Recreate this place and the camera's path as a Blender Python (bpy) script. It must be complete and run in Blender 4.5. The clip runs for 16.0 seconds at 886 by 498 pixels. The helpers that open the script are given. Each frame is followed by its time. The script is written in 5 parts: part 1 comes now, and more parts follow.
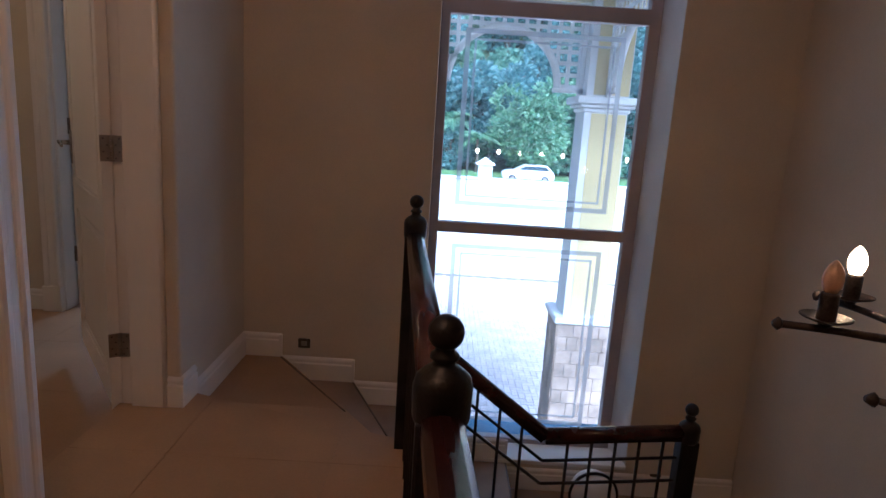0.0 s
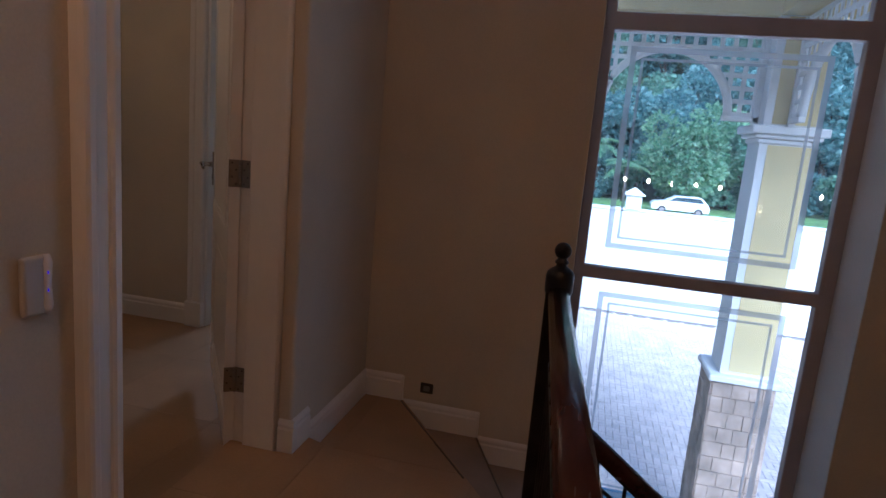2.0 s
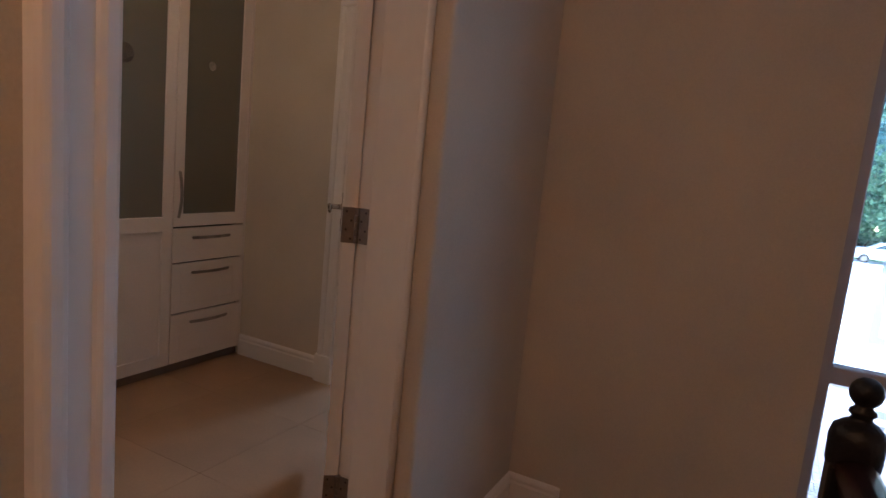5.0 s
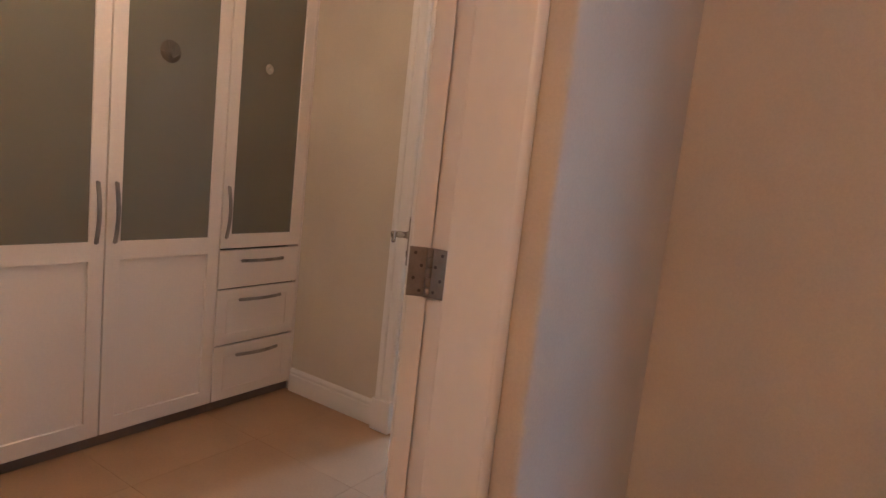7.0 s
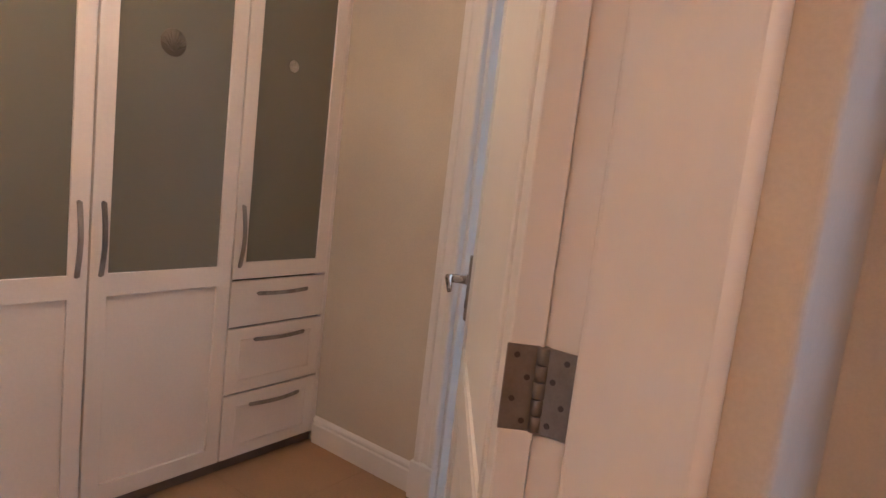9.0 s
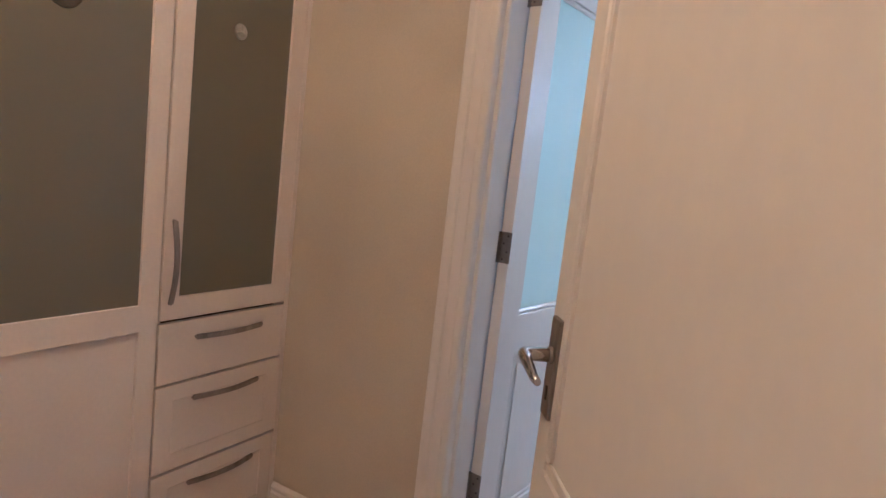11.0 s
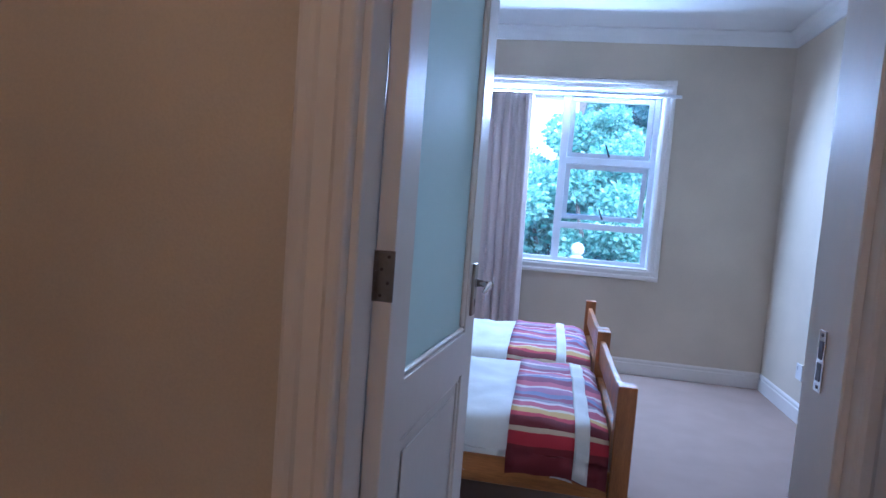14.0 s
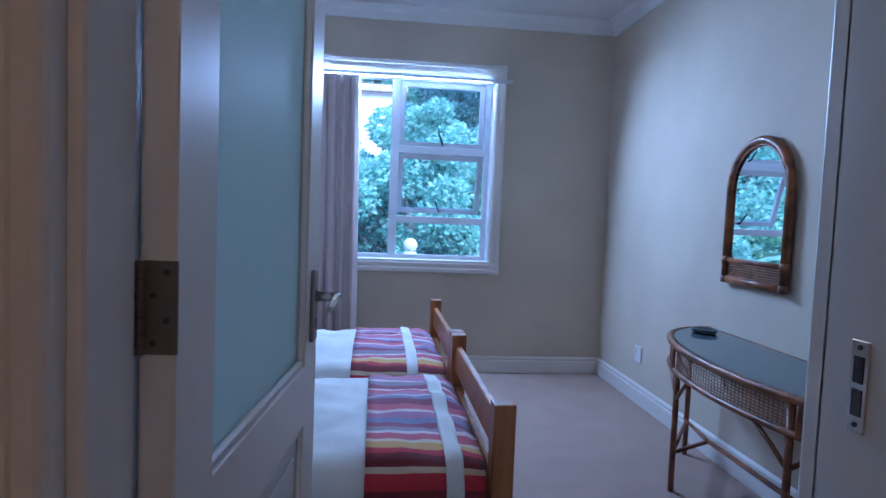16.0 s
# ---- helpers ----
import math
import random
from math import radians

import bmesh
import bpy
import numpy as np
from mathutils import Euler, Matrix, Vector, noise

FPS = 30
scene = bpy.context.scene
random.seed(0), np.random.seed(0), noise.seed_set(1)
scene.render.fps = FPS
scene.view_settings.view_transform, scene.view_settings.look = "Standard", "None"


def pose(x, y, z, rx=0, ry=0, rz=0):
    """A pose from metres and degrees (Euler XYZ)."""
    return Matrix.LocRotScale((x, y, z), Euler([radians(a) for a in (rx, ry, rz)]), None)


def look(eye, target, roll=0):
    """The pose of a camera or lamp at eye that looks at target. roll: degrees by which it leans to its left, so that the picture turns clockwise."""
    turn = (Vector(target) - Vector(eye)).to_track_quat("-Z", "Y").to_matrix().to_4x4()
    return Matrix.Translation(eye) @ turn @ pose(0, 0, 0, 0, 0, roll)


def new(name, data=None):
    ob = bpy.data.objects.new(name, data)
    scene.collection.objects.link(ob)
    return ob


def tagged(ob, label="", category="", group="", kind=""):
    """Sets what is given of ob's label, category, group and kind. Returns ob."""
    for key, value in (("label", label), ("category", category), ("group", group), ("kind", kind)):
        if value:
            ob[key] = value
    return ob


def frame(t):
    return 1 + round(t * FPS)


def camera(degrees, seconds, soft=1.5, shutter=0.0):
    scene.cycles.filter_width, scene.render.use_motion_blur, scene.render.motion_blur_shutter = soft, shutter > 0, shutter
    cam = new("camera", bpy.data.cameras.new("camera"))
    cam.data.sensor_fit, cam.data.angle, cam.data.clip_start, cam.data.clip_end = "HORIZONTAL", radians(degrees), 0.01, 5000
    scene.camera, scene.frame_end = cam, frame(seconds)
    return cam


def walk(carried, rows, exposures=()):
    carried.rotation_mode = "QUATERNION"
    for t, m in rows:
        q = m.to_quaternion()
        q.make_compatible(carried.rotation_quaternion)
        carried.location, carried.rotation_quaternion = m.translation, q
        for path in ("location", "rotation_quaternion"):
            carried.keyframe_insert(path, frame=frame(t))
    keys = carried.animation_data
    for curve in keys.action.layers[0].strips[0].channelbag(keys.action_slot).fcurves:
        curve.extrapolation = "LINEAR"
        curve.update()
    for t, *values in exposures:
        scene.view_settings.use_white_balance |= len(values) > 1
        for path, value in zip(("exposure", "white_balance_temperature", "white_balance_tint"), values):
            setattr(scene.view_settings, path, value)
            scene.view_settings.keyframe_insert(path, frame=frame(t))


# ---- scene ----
cam = camera(71.4, 16.0)
PATH = [
    (0, (-0.038, 0.049, 1.316), (-0.024, 2.009, 0.921), 3.7),
    (0.5, (-0.025, 0.145, 1.332), (-0.103, 2.105, 0.942), 4.0),
    (1, (-0.014, 0.234, 1.336), (-0.222, 2.186, 0.957), 4.4),
    (1.5, (-0.036, 0.309, 1.338), (-0.368, 2.246, 0.968), 4.9),
    (2, (-0.077, 0.409, 1.337), (-0.51, 2.329, 0.984), 5.0),
    (2.5, (-0.132, 0.516, 1.342), (-0.637, 2.421, 1.0), 5.2),
    (3, (-0.168, 0.602, 1.338), (-0.738, 2.491, 1.009), 5.3),
    (3.5, (-0.197, 0.725, 1.349), (-0.846, 2.59, 1.027), 5.2),
    (4, (-0.215, 0.862, 1.36), (-0.967, 2.689, 1.045), 5.2),
    (6.5, (-0.553, 1.315, 1.348), (-1.614, 2.989, 1.08), 6.2),
    (7, (-0.63, 1.454, 1.36), (-1.728, 3.104, 1.091), 6.3),
    (7.5, (-0.703, 1.569, 1.364), (-1.837, 3.195, 1.099), 6.4),
    (8, (-0.798, 1.661, 1.368), (-1.962, 3.266, 1.106), 6.5),
    (8.5, (-0.919, 1.747, 1.378), (-2.095, 3.345, 1.12), 6.6),
    (9, (-1.023, 1.837, 1.376), (-2.205, 3.432, 1.125), 6.6),
    (11.5, (-1.675, 2.275, 1.383), (-2.553, 4.057, 1.152), 6.1),
    (12, (-1.778, 2.363, 1.342), (-2.501, 4.218, 1.149), 5.4),
    (12.5, (-1.865, 2.473, 1.329), (-2.504, 4.36, 1.151), 4.9),
    (13, (-1.935, 2.598, 1.323), (-2.495, 4.511, 1.157), 4.7),
    (13.5, (-1.986, 2.706, 1.311), (-2.45, 4.645, 1.158), 4.5),
    (14, (-2.061, 2.813, 1.31), (-2.4, 4.778, 1.161), 4.4),
    (14.5, (-2.126, 2.899, 1.299), (-2.304, 4.886, 1.163), 3.8),
    (15, (-2.152, 2.977, 1.282), (-2.156, 4.973, 1.158), 3.1),
    (15.5, (-2.155, 3.118, 1.277), (-2.032, 5.111, 1.156), 2.6),
    (16, (-2.146, 3.289, 1.273), (-1.927, 5.273, 1.153), 2.3),
]
EXPOSURES = [(0, 1.42, 4850, 11), (1, 1.08, 4900, 11), (2, 0.9, 4900, 12), (3, 0.92, 4850, 12), (4, 1.18, 4850, 11), (6.5, 2.55, 5100, 11), (7.5, 3.0, 5000, 11), (9, 3.08, 4780, 11), (11.5, 2.95, 4850, 11), (12.5, 2.55, 4800, 12), (13.5, 2.05, 4550, 15), (14.5, 1.72, 4500, 16), (16, 1.22, 4350, 16)]
walk(cam, [(t, look(eye, target, roll)) for t, eye, target, roll in PATH], EXPOSURES)

# ---- world, daylight, exposure ----
world = bpy.data.worlds.new("world")
scene.world = world
world.use_nodes = True
WN, WL = world.node_tree.nodes, world.node_tree.links
sky = WN.new("ShaderNodeTexSky")
sky.sky_type = "NISHITA"
sky.sun_disc = False
sky.sun_elevation, sky.sun_rotation = radians(42), radians(166)
sky.air_density, sky.dust_density, sky.ozone_density = 1.0, 2.0, 2.0
WL.new(sky.outputs[0], WN["Background"].inputs[0])
WN["Background"].inputs[1].default_value = 0.15
sun_data = bpy.data.lights.new("sun", "SUN")
sun_data.energy, sun_data.angle, sun_data.color = 5.0, radians(50), (0.84, 0.94, 1.0)
sun = new("sun", sun_data)
sun.matrix_world = look((10, -24, 30), (2, 8, 0))


def lamp_light(name, place, watts, colour, size):
    data = bpy.data.lights.new(name, "POINT")
    data.energy, data.color, data.shadow_soft_size = watts, colour, size
    ob = new(name, data)
    ob.location = place
    return ob


# dressing room's ceiling lamp, and an unseen lamp added to brighten the landing
lamp_light("dressing_bulb", (-2.3, 2.3, 2.46), 3.05, (1.0, 0.54, 0.21), 0.10)
lamp_light("landing_fill_bulb", (-0.55, 0.2, 2.52), 6.5, (1.0, 0.43, 0.14), 0.10)

# added strip lamps under the stair and bedroom window heads, standing in for sky
stair_sky = bpy.data.lights.new("stair_window_sky_fill", "AREA")
stair_sky.shape, stair_sky.size, stair_sky.size_y, stair_sky.energy, stair_sky.color = "RECTANGLE", 1.05, 0.12, 0.5, (0.66, 0.82, 1.0)
new("stair_window_sky_fill", stair_sky).matrix_world = look((0.5, 3.40, 2.50), (-0.6, 1.6, 1.0))
area = bpy.data.lights.new("bedroom_window_sky_fill", "AREA")
area.shape, area.size, area.size_y, area.energy, area.color = "RECTANGLE", 1.66, 0.07, 34, (0.73, 0.86, 1.0)
area.spread = radians(155)
new("bedroom_window_sky_fill", area).matrix_world = look((-2.135, 8.12, 2.265), (-2.135, 5.5, 0.9))


# ---- materials ----
def mat(name, col, rough=0.6, metal=0.0, vary=0.12, scale=3.0, grain=0.0, gscale=200.0, stretch=(1, 1, 1), col2=None, random_tint=0.0, spec=0.5, rvary=0.1):
    """Painted or raw surface: two scales of colour noise, roughness variation and fine relief."""
    m = bpy.data.materials.new(name)
    m.use_nodes = True
    N, L = m.node_tree.nodes, m.node_tree.links
    b = N["Principled BSDF"]
    tc = N.new("ShaderNodeTexCoord")
    mp = N.new("ShaderNodeMapping")
    mp.inputs["Scale"].default_value = stretch
    L.new(tc.outputs["Object"], mp.inputs[0])
    n1 = N.new("ShaderNodeTexNoise")
    n1.inputs["Scale"].default_value, n1.inputs["Detail"].default_value = scale, 5
    n2 = N.new("ShaderNodeTexNoise")
    n2.inputs["Scale"].default_value, n2.inputs["Detail"].default_value = gscale, 3
    for n in (n1, n2):
        L.new(mp.outputs[0], n.inputs["Vector"])
    ramp = N.new("ShaderNodeValToRGB")
    c2 = col2 or tuple(c * (1 - 2.2 * vary) for c in col)
    c1 = col if col2 else tuple(min(1, c * (1 + vary)) for c in col)
    ramp.color_ramp.elements[0].position, ramp.color_ramp.elements[1].position = 0.32, 0.68
    ramp.color_ramp.elements[0].color, ramp.color_ramp.elements[1].color = (*c2, 1), (*c1, 1)
    mixn = N.new("ShaderNodeMath")
    mixn.operation = "MULTIPLY_ADD"
    mixn.inputs[1].default_value, mixn.inputs[2].default_value = 0.35, -0.175
    L.new(n2.outputs[0], mixn.inputs[0])
    add = N.new("ShaderNodeMath")
    L.new(n1.outputs[0], add.inputs[0])
    L.new(mixn.outputs[0], add.inputs[1])
    L.new(add.outputs[0], ramp.inputs[0])
    out = ramp.outputs[0]
    if random_tint:
        info, hsv, ma = N.new("ShaderNodeObjectInfo"), N.new("ShaderNodeHueSaturation"), N.new("ShaderNodeMath")
        ma.operation = "MULTIPLY_ADD"
        ma.inputs[1].default_value, ma.inputs[2].default_value = 2 * random_tint, 1 - random_tint
        L.new(info.outputs["Random"], ma.inputs[0])
        L.new(ma.outputs[0], hsv.inputs["Value"])
        L.new(out, hsv.inputs["Color"])
        out = hsv.outputs[0]
    L.new(out, b.inputs["Base Color"])
    rr = N.new("ShaderNodeMath")
    rr.operation = "MULTIPLY_ADD"
    rr.inputs[1].default_value, rr.inputs[2].default_value = 2 * rvary, rough - rvary
    L.new(n1.outputs[0], rr.inputs[0])
    L.new(rr.outputs[0], b.inputs["Roughness"])
    b.inputs["Metallic"].default_value = metal
    b.inputs["Specular IOR Level"].default_value = spec
    if grain:
        bump = N.new("ShaderNodeBump")
        bump.inputs["Strength"].default_value, bump.inputs["Distance"].default_value = grain, 0.002
        L.new(n2.outputs[0], bump.inputs["Height"])
        L.new(bump.outputs[0], b.inputs["Normal"])
    return m


def clear_glass(name, gloss=0.06, tint=(1, 1, 1), rough=0.0, haze=0.0):
    """Clear pane with a faint gloss and a pale bluish layer mixed in as veiling glare."""
    m = bpy.data.materials.new(name)
    m.use_nodes = True
    N, L = m.node_tree.nodes, m.node_tree.links
    N.remove(N["Principled BSDF"])
    tr, gl, mx = N.new("ShaderNodeBsdfTransparent"), N.new("ShaderNodeBsdfGlossy"), N.new("ShaderNodeMixShader")
    tr.inputs[0].default_value = (*tint, 1)
    gl.inputs["Roughness"].default_value = rough
    mx.inputs[0].default_value = gloss
    L.new(tr.outputs[0], mx.inputs[1])
    L.new(gl.outputs[0], mx.inputs[2])
    veil, m2 = N.new("ShaderNodeBsdfTranslucent"), N.new("ShaderNodeMixShader")
    veil.inputs[0].default_value = (.80, .92, 1.0, 1)
    n, mul = N.new("ShaderNodeTexNoise"), N.new("ShaderNodeMapRange")
    n.inputs["Scale"].default_value = 2.5
    mul.inputs["To Min"].default_value, mul.inputs["To Max"].default_value = haze * 0.7, haze * 1.3
    L.new(n.outputs[0], mul.inputs["Value"])
    L.new(mul.outputs[0], m2.inputs[0])
    L.new(mx.outputs[0], m2.inputs[1])
    L.new(veil.outputs[0], m2.inputs[2])
    L.new(m2.outputs[0], N["Material Output"].inputs[0])
    return m


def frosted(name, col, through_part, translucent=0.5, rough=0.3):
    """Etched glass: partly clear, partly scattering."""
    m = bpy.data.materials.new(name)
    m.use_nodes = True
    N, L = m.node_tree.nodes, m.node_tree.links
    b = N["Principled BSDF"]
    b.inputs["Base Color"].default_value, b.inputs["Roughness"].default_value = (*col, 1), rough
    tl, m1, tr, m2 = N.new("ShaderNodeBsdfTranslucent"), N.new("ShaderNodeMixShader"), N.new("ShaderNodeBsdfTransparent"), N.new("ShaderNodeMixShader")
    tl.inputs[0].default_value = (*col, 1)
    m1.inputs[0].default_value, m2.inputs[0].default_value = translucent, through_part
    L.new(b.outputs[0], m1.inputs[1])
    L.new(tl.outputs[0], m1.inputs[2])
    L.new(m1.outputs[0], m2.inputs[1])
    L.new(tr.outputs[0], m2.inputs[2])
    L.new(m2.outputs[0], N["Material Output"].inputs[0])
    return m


def glow(name, col, strength):
    m = bpy.data.materials.new(name)
    m.use_nodes = True
    b = m.node_tree.nodes["Principled BSDF"]
    b.inputs["Base Color"].default_value = (*col, 1)
    b.inputs["Emission Color"].default_value, b.inputs["Emission Strength"].default_value = (*col, 1), strength
    return m


def striped(name):
    """Woven throw: bands of colour that run along the bed, with wrinkles."""
    m = bpy.data.materials.new(name)
    m.use_nodes = True
    N, L = m.node_tree.nodes, m.node_tree.links
    b = N["Principled BSDF"]
    b.inputs["Roughness"].default_value = 0.85
    tc, sep, no = N.new("ShaderNodeTexCoord"), N.new("ShaderNodeSeparateXYZ"), N.new("ShaderNodeTexNoise")
    L.new(tc.outputs["Object"], sep.inputs[0])
    no.inputs["Scale"].default_value = 7
    L.new(tc.outputs["Object"], no.inputs["Vector"])
    # unroll the side drop: position across = y - z part
    un, wob, nrm = N.new("ShaderNodeMath"), N.new("ShaderNodeMath"), N.new("ShaderNodeMapRange")
    un.inputs[1].default_value = 0.0
    L.new(sep.outputs["Y"], un.inputs[0])
    zz = N.new("ShaderNodeMath")
    zz.operation = "MULTIPLY_ADD"
    zz.inputs[1].default_value, zz.inputs[2].default_value = 1.0, -0.50
    L.new(sep.outputs["Z"], zz.inputs[0])
    zc = N.new("ShaderNodeMath")
    zc.operation = "MINIMUM"
    zc.inputs[1].default_value = 0.0
    L.new(zz.outputs[0], zc.inputs[0])
    L.new(zc.outputs[0], un.inputs[1])
    wob.operation = "MULTIPLY_ADD"
    wob.inputs[1].default_value = 0.02
    L.new(no.outputs[0], wob.inputs[0])
    L.new(un.outputs[0], wob.inputs[2])
    nrm.inputs["From Min"].default_value, nrm.inputs["From Max"].default_value = -0.16, 1.14
    L.new(wob.outputs[0], nrm.inputs["Value"])
    ramp = N.new("ShaderNodeValToRGB")
    ramp.color_ramp.interpolation = "CONSTANT"
    maroon, red, purple, violet, blue, pale, cream, yellow, pink, grey = (.17, .02, .03), (.45, .03, .05), (.22, .05, .10), (.34, .16, .27), (.20, .19, .32), (.62, .51, .52), (.64, .53, .38), (.55, .33, .10), (.45, .10, .15), (.25, .19, .24)
    bands = [(0, maroon), (.08, red), (.13, cream), (.155, maroon), (.20, red), (.225, yellow), (.26, cream), (.275, pink), (.31, pale), (.325, grey), (.36, purple), (.40, blue), (.43, violet), (.47, pale), (.49, pink), (.53, purple), (.57, blue), (.595, pale), (.61, violet), (.66, pink), (.69, pale), (.705, purple), (.75, grey), (.79, pale), (.81, violet), (.86, pink), (.90, blue), (.93, cream), (.95, purple)]
    els = ramp.color_ramp.elements
    while len(els) < len(bands):
        els.new(0.5)
    for e, (p, c) in zip(els, bands):
        e.position = p
    for e, (p, c) in zip(els, bands):
        e.color = (*c, 1)
    L.new(nrm.outputs[0], ramp.inputs[0])
    L.new(ramp.outputs[0], b.inputs["Base Color"])
    w = N.new("ShaderNodeTexNoise")
    w.inputs["Scale"].default_value = 350
    L.new(tc.outputs["Object"], w.inputs["Vector"])
    bump = N.new("ShaderNodeBump")
    bump.inputs["Strength"].default_value, bump.inputs["Distance"].default_value = 0.5, 0.002
    L.new(w.outputs[0], bump.inputs["Height"])
    L.new(bump.outputs[0], b.inputs["Normal"])
    return m


PAINT = mat("wall_paint", (.61, .535, .43), 0.75, vary=.05, scale=1.6, grain=.25, gscale=160, spec=.3)
CEILP = mat("ceiling_paint", (.78, .78, .77), 0.85, vary=.03, scale=1.2, grain=.15)
TRIM = mat("white_trim", (.76, .72, .68), 0.40, vary=.018, scale=2.5, grain=.06, gscale=40, stretch=(1, 1, .5))
TILE = mat("floor_tile", (.38, .235, .125), 0.55, vary=.07, scale=2.5, grain=.12, gscale=90, random_tint=.04)
GROUT = mat("grout", (.33, .21, .115), 0.9, vary=.1, scale=20)
CARPET = mat("carpet", (.39, .29, .24), 0.95, vary=.03, scale=5, grain=.9, gscale=420, spec=.1)
TREADM = mat("tread", (.30, .21, .15), 0.6, vary=.1, scale=5, grain=.3, gscale=200)
NOSE = mat("tread_nosing", (.12, .08, .055), 0.5, vary=.15)
MAHOG = mat("mahogany", (.045, .012, .011), 0.25, vary=.3, scale=6, gscale=80, stretch=(1, .15, 1), grain=.1)
IRON = mat("wrought_iron", (.018, .017, .02), 0.42, metal=.5, vary=.3, scale=12, grain=.4, gscale=150)
PEWTER = mat("pewter_iron", (.07, .055, .05), 0.5, metal=.6, vary=.3, scale=20, grain=.4, gscale=150)
ALU = mat("window_alu", (.42, .38, .40), 0.45, vary=.05, scale=6)
WALU = mat("white_window_paint", (.70, .72, .76), 0.4, vary=.04, scale=6)
STEEL = mat("satin_steel", (.35, .31, .28), 0.32, metal=1, vary=.15, scale=30, gscale=300, stretch=(1, 1, .1), grain=.15)
CHROME = mat("lever_chrome", (.62, .58, .55), 0.16, metal=1, vary=.08, scale=20)
HINGE = mat("hinge_steel", (.30, .26, .23), 0.45, metal=1, vary=.06, scale=40, gscale=300, grain=.2)
SCREW = mat("screw_steel", (.12, .10, .10), 0.4, metal=1)
CABW = mat("cabinet_lacquer", (.80, .72, .66), 0.42, vary=.03, scale=2, grain=.05, gscale=80)
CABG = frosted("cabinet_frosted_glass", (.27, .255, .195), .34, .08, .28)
SUCKER = mat("smoky_plastic", (.13, .11, .085), 0.5)
# near-black inside surfaces: the shade within the wardrobes put into the colour
CABSHADE = mat("cabinet_inside_shade", (.10, .09, .075), 0.7)
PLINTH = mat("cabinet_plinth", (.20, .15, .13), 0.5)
DOORG = frosted("door_frosted_glass", (.80, .92, .93), .02, .66, .5)
# panes with the bright window's haze put into the glass
GLASS = clear_glass("window_glass", .015, haze=.06)
GLASS_B = clear_glass("bedroom_window_glass", .012, haze=.035)
ETCH = frosted("etched_line", (.74, .80, .88), .58, .6, .5)
PINE = mat("pine_wood", (.42, .17, .045), 0.33, vary=.22, scale=3, gscale=60, stretch=(.5, 5, 5), grain=.15)
PINEV = mat("pine_post", (.40, .16, .045), 0.33, vary=.22, scale=3, gscale=60, stretch=(5, 5, .5), grain=.15)
RATTAN = mat("rattan", (.27, .105, .04), 0.4, vary=.3, scale=14, gscale=200, grain=.3)
CANE = mat("cane_weave", (.33, .17, .08), 0.5, vary=.2, scale=30, grain=.3)
LINEN = mat("white_linen", (.74, .74, .72), 0.9, vary=.05, scale=6, grain=.5, gscale=300, spec=.15)
THROW = striped("striped_throw")
MATTR = mat("mattress_ticking", (.55, .5, .45), 0.9)
CURT = mat("curtain_cloth", (.74, .65, .64), 0.9, vary=.12, scale=4, gscale=250, stretch=(1, 1, .1), grain=.4, spec=.1)
TGLASS = mat("table_glass", (.10, .14, .15), 0.06, vary=.05)
MIRROR = mat("mirror_silver", (.88, .9, .9), 0.015, metal=1, vary=.01, rvary=.005)
DARKG = mat("ashtray_glass", (.05, .07, .08), 0.1)
HOOKP = mat("hook_plastic", (.40, .37, .31), 0.35, vary=.15, scale=40)
LENS = mat("dim_lens", (.26, .22, .18), 0.3, vary=.1)
GPLAST = mat("grey_plastic", (.50, .46, .42), 0.4, vary=.03)
WPLAST = mat("white_plastic", (.72, .71, .72), 0.35, vary=.03)
DPLAST = mat("dark_plate", (.10, .085, .07), 0.35, metal=.7, vary=.2)
LEDB = glow("blue_led", (.06, .03, 1.0), 0.5)
BULB_ON = glow("lit_bulb", (1.0, .62, .30), 12)
BULB_OFF = mat("unlit_bulb", (.74, .48, .33), 0.25, vary=.1)
LAMPG = glow("ceiling_lamp_glass", (1.0, .80, .58), 3)
STRG = glow("festoon_bulb", (1.0, .78, .5), 14)
RENDER_W = mat("white_render", (.72, .74, .76), 0.8, vary=.06, scale=2, grain=.3)
YELLOW = mat("yellow_render", (.62, .52, .28), 0.85, vary=.06, scale=2, grain=.3)
STONE = mat("plinth_stone", (.40, .31, .25), 0.85, vary=.2, scale=5, grain=.6, gscale=60, random_tint=.16)
BLUE = mat("ledge_blue", (.03, .20, .45), 0.35, vary=.15, scale=5)
PAVER = mat("paver", (.63, .55, .52), 0.85, vary=.10, scale=3, grain=.5, gscale=90, random_tint=.10)
PJOINT = mat("paver_joint", (.20, .17, .16), 0.95, vary=.2, scale=8)
ROADM = mat("pale_drive", (.62, .62, .60), 0.9, vary=.05, scale=.6, grain=.4, gscale=40)
GRASS = mat("grass", (.10, .20, .06), 0.9, vary=.3, scale=1.5, grain=.6, gscale=30)
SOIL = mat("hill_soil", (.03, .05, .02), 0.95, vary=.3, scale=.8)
BARK = mat("bark", (.10, .08, .065), 0.9, vary=.3, scale=6, stretch=(1, 1, .3), grain=.6)
CARP = mat("car_paint", (.70, .72, .74), 0.2, vary=.02)
TYRE = mat("tyre_rubber", (.02, .02, .02), 0.8)
CARG = mat("car_glass", (.03, .05, .06), 0.08)


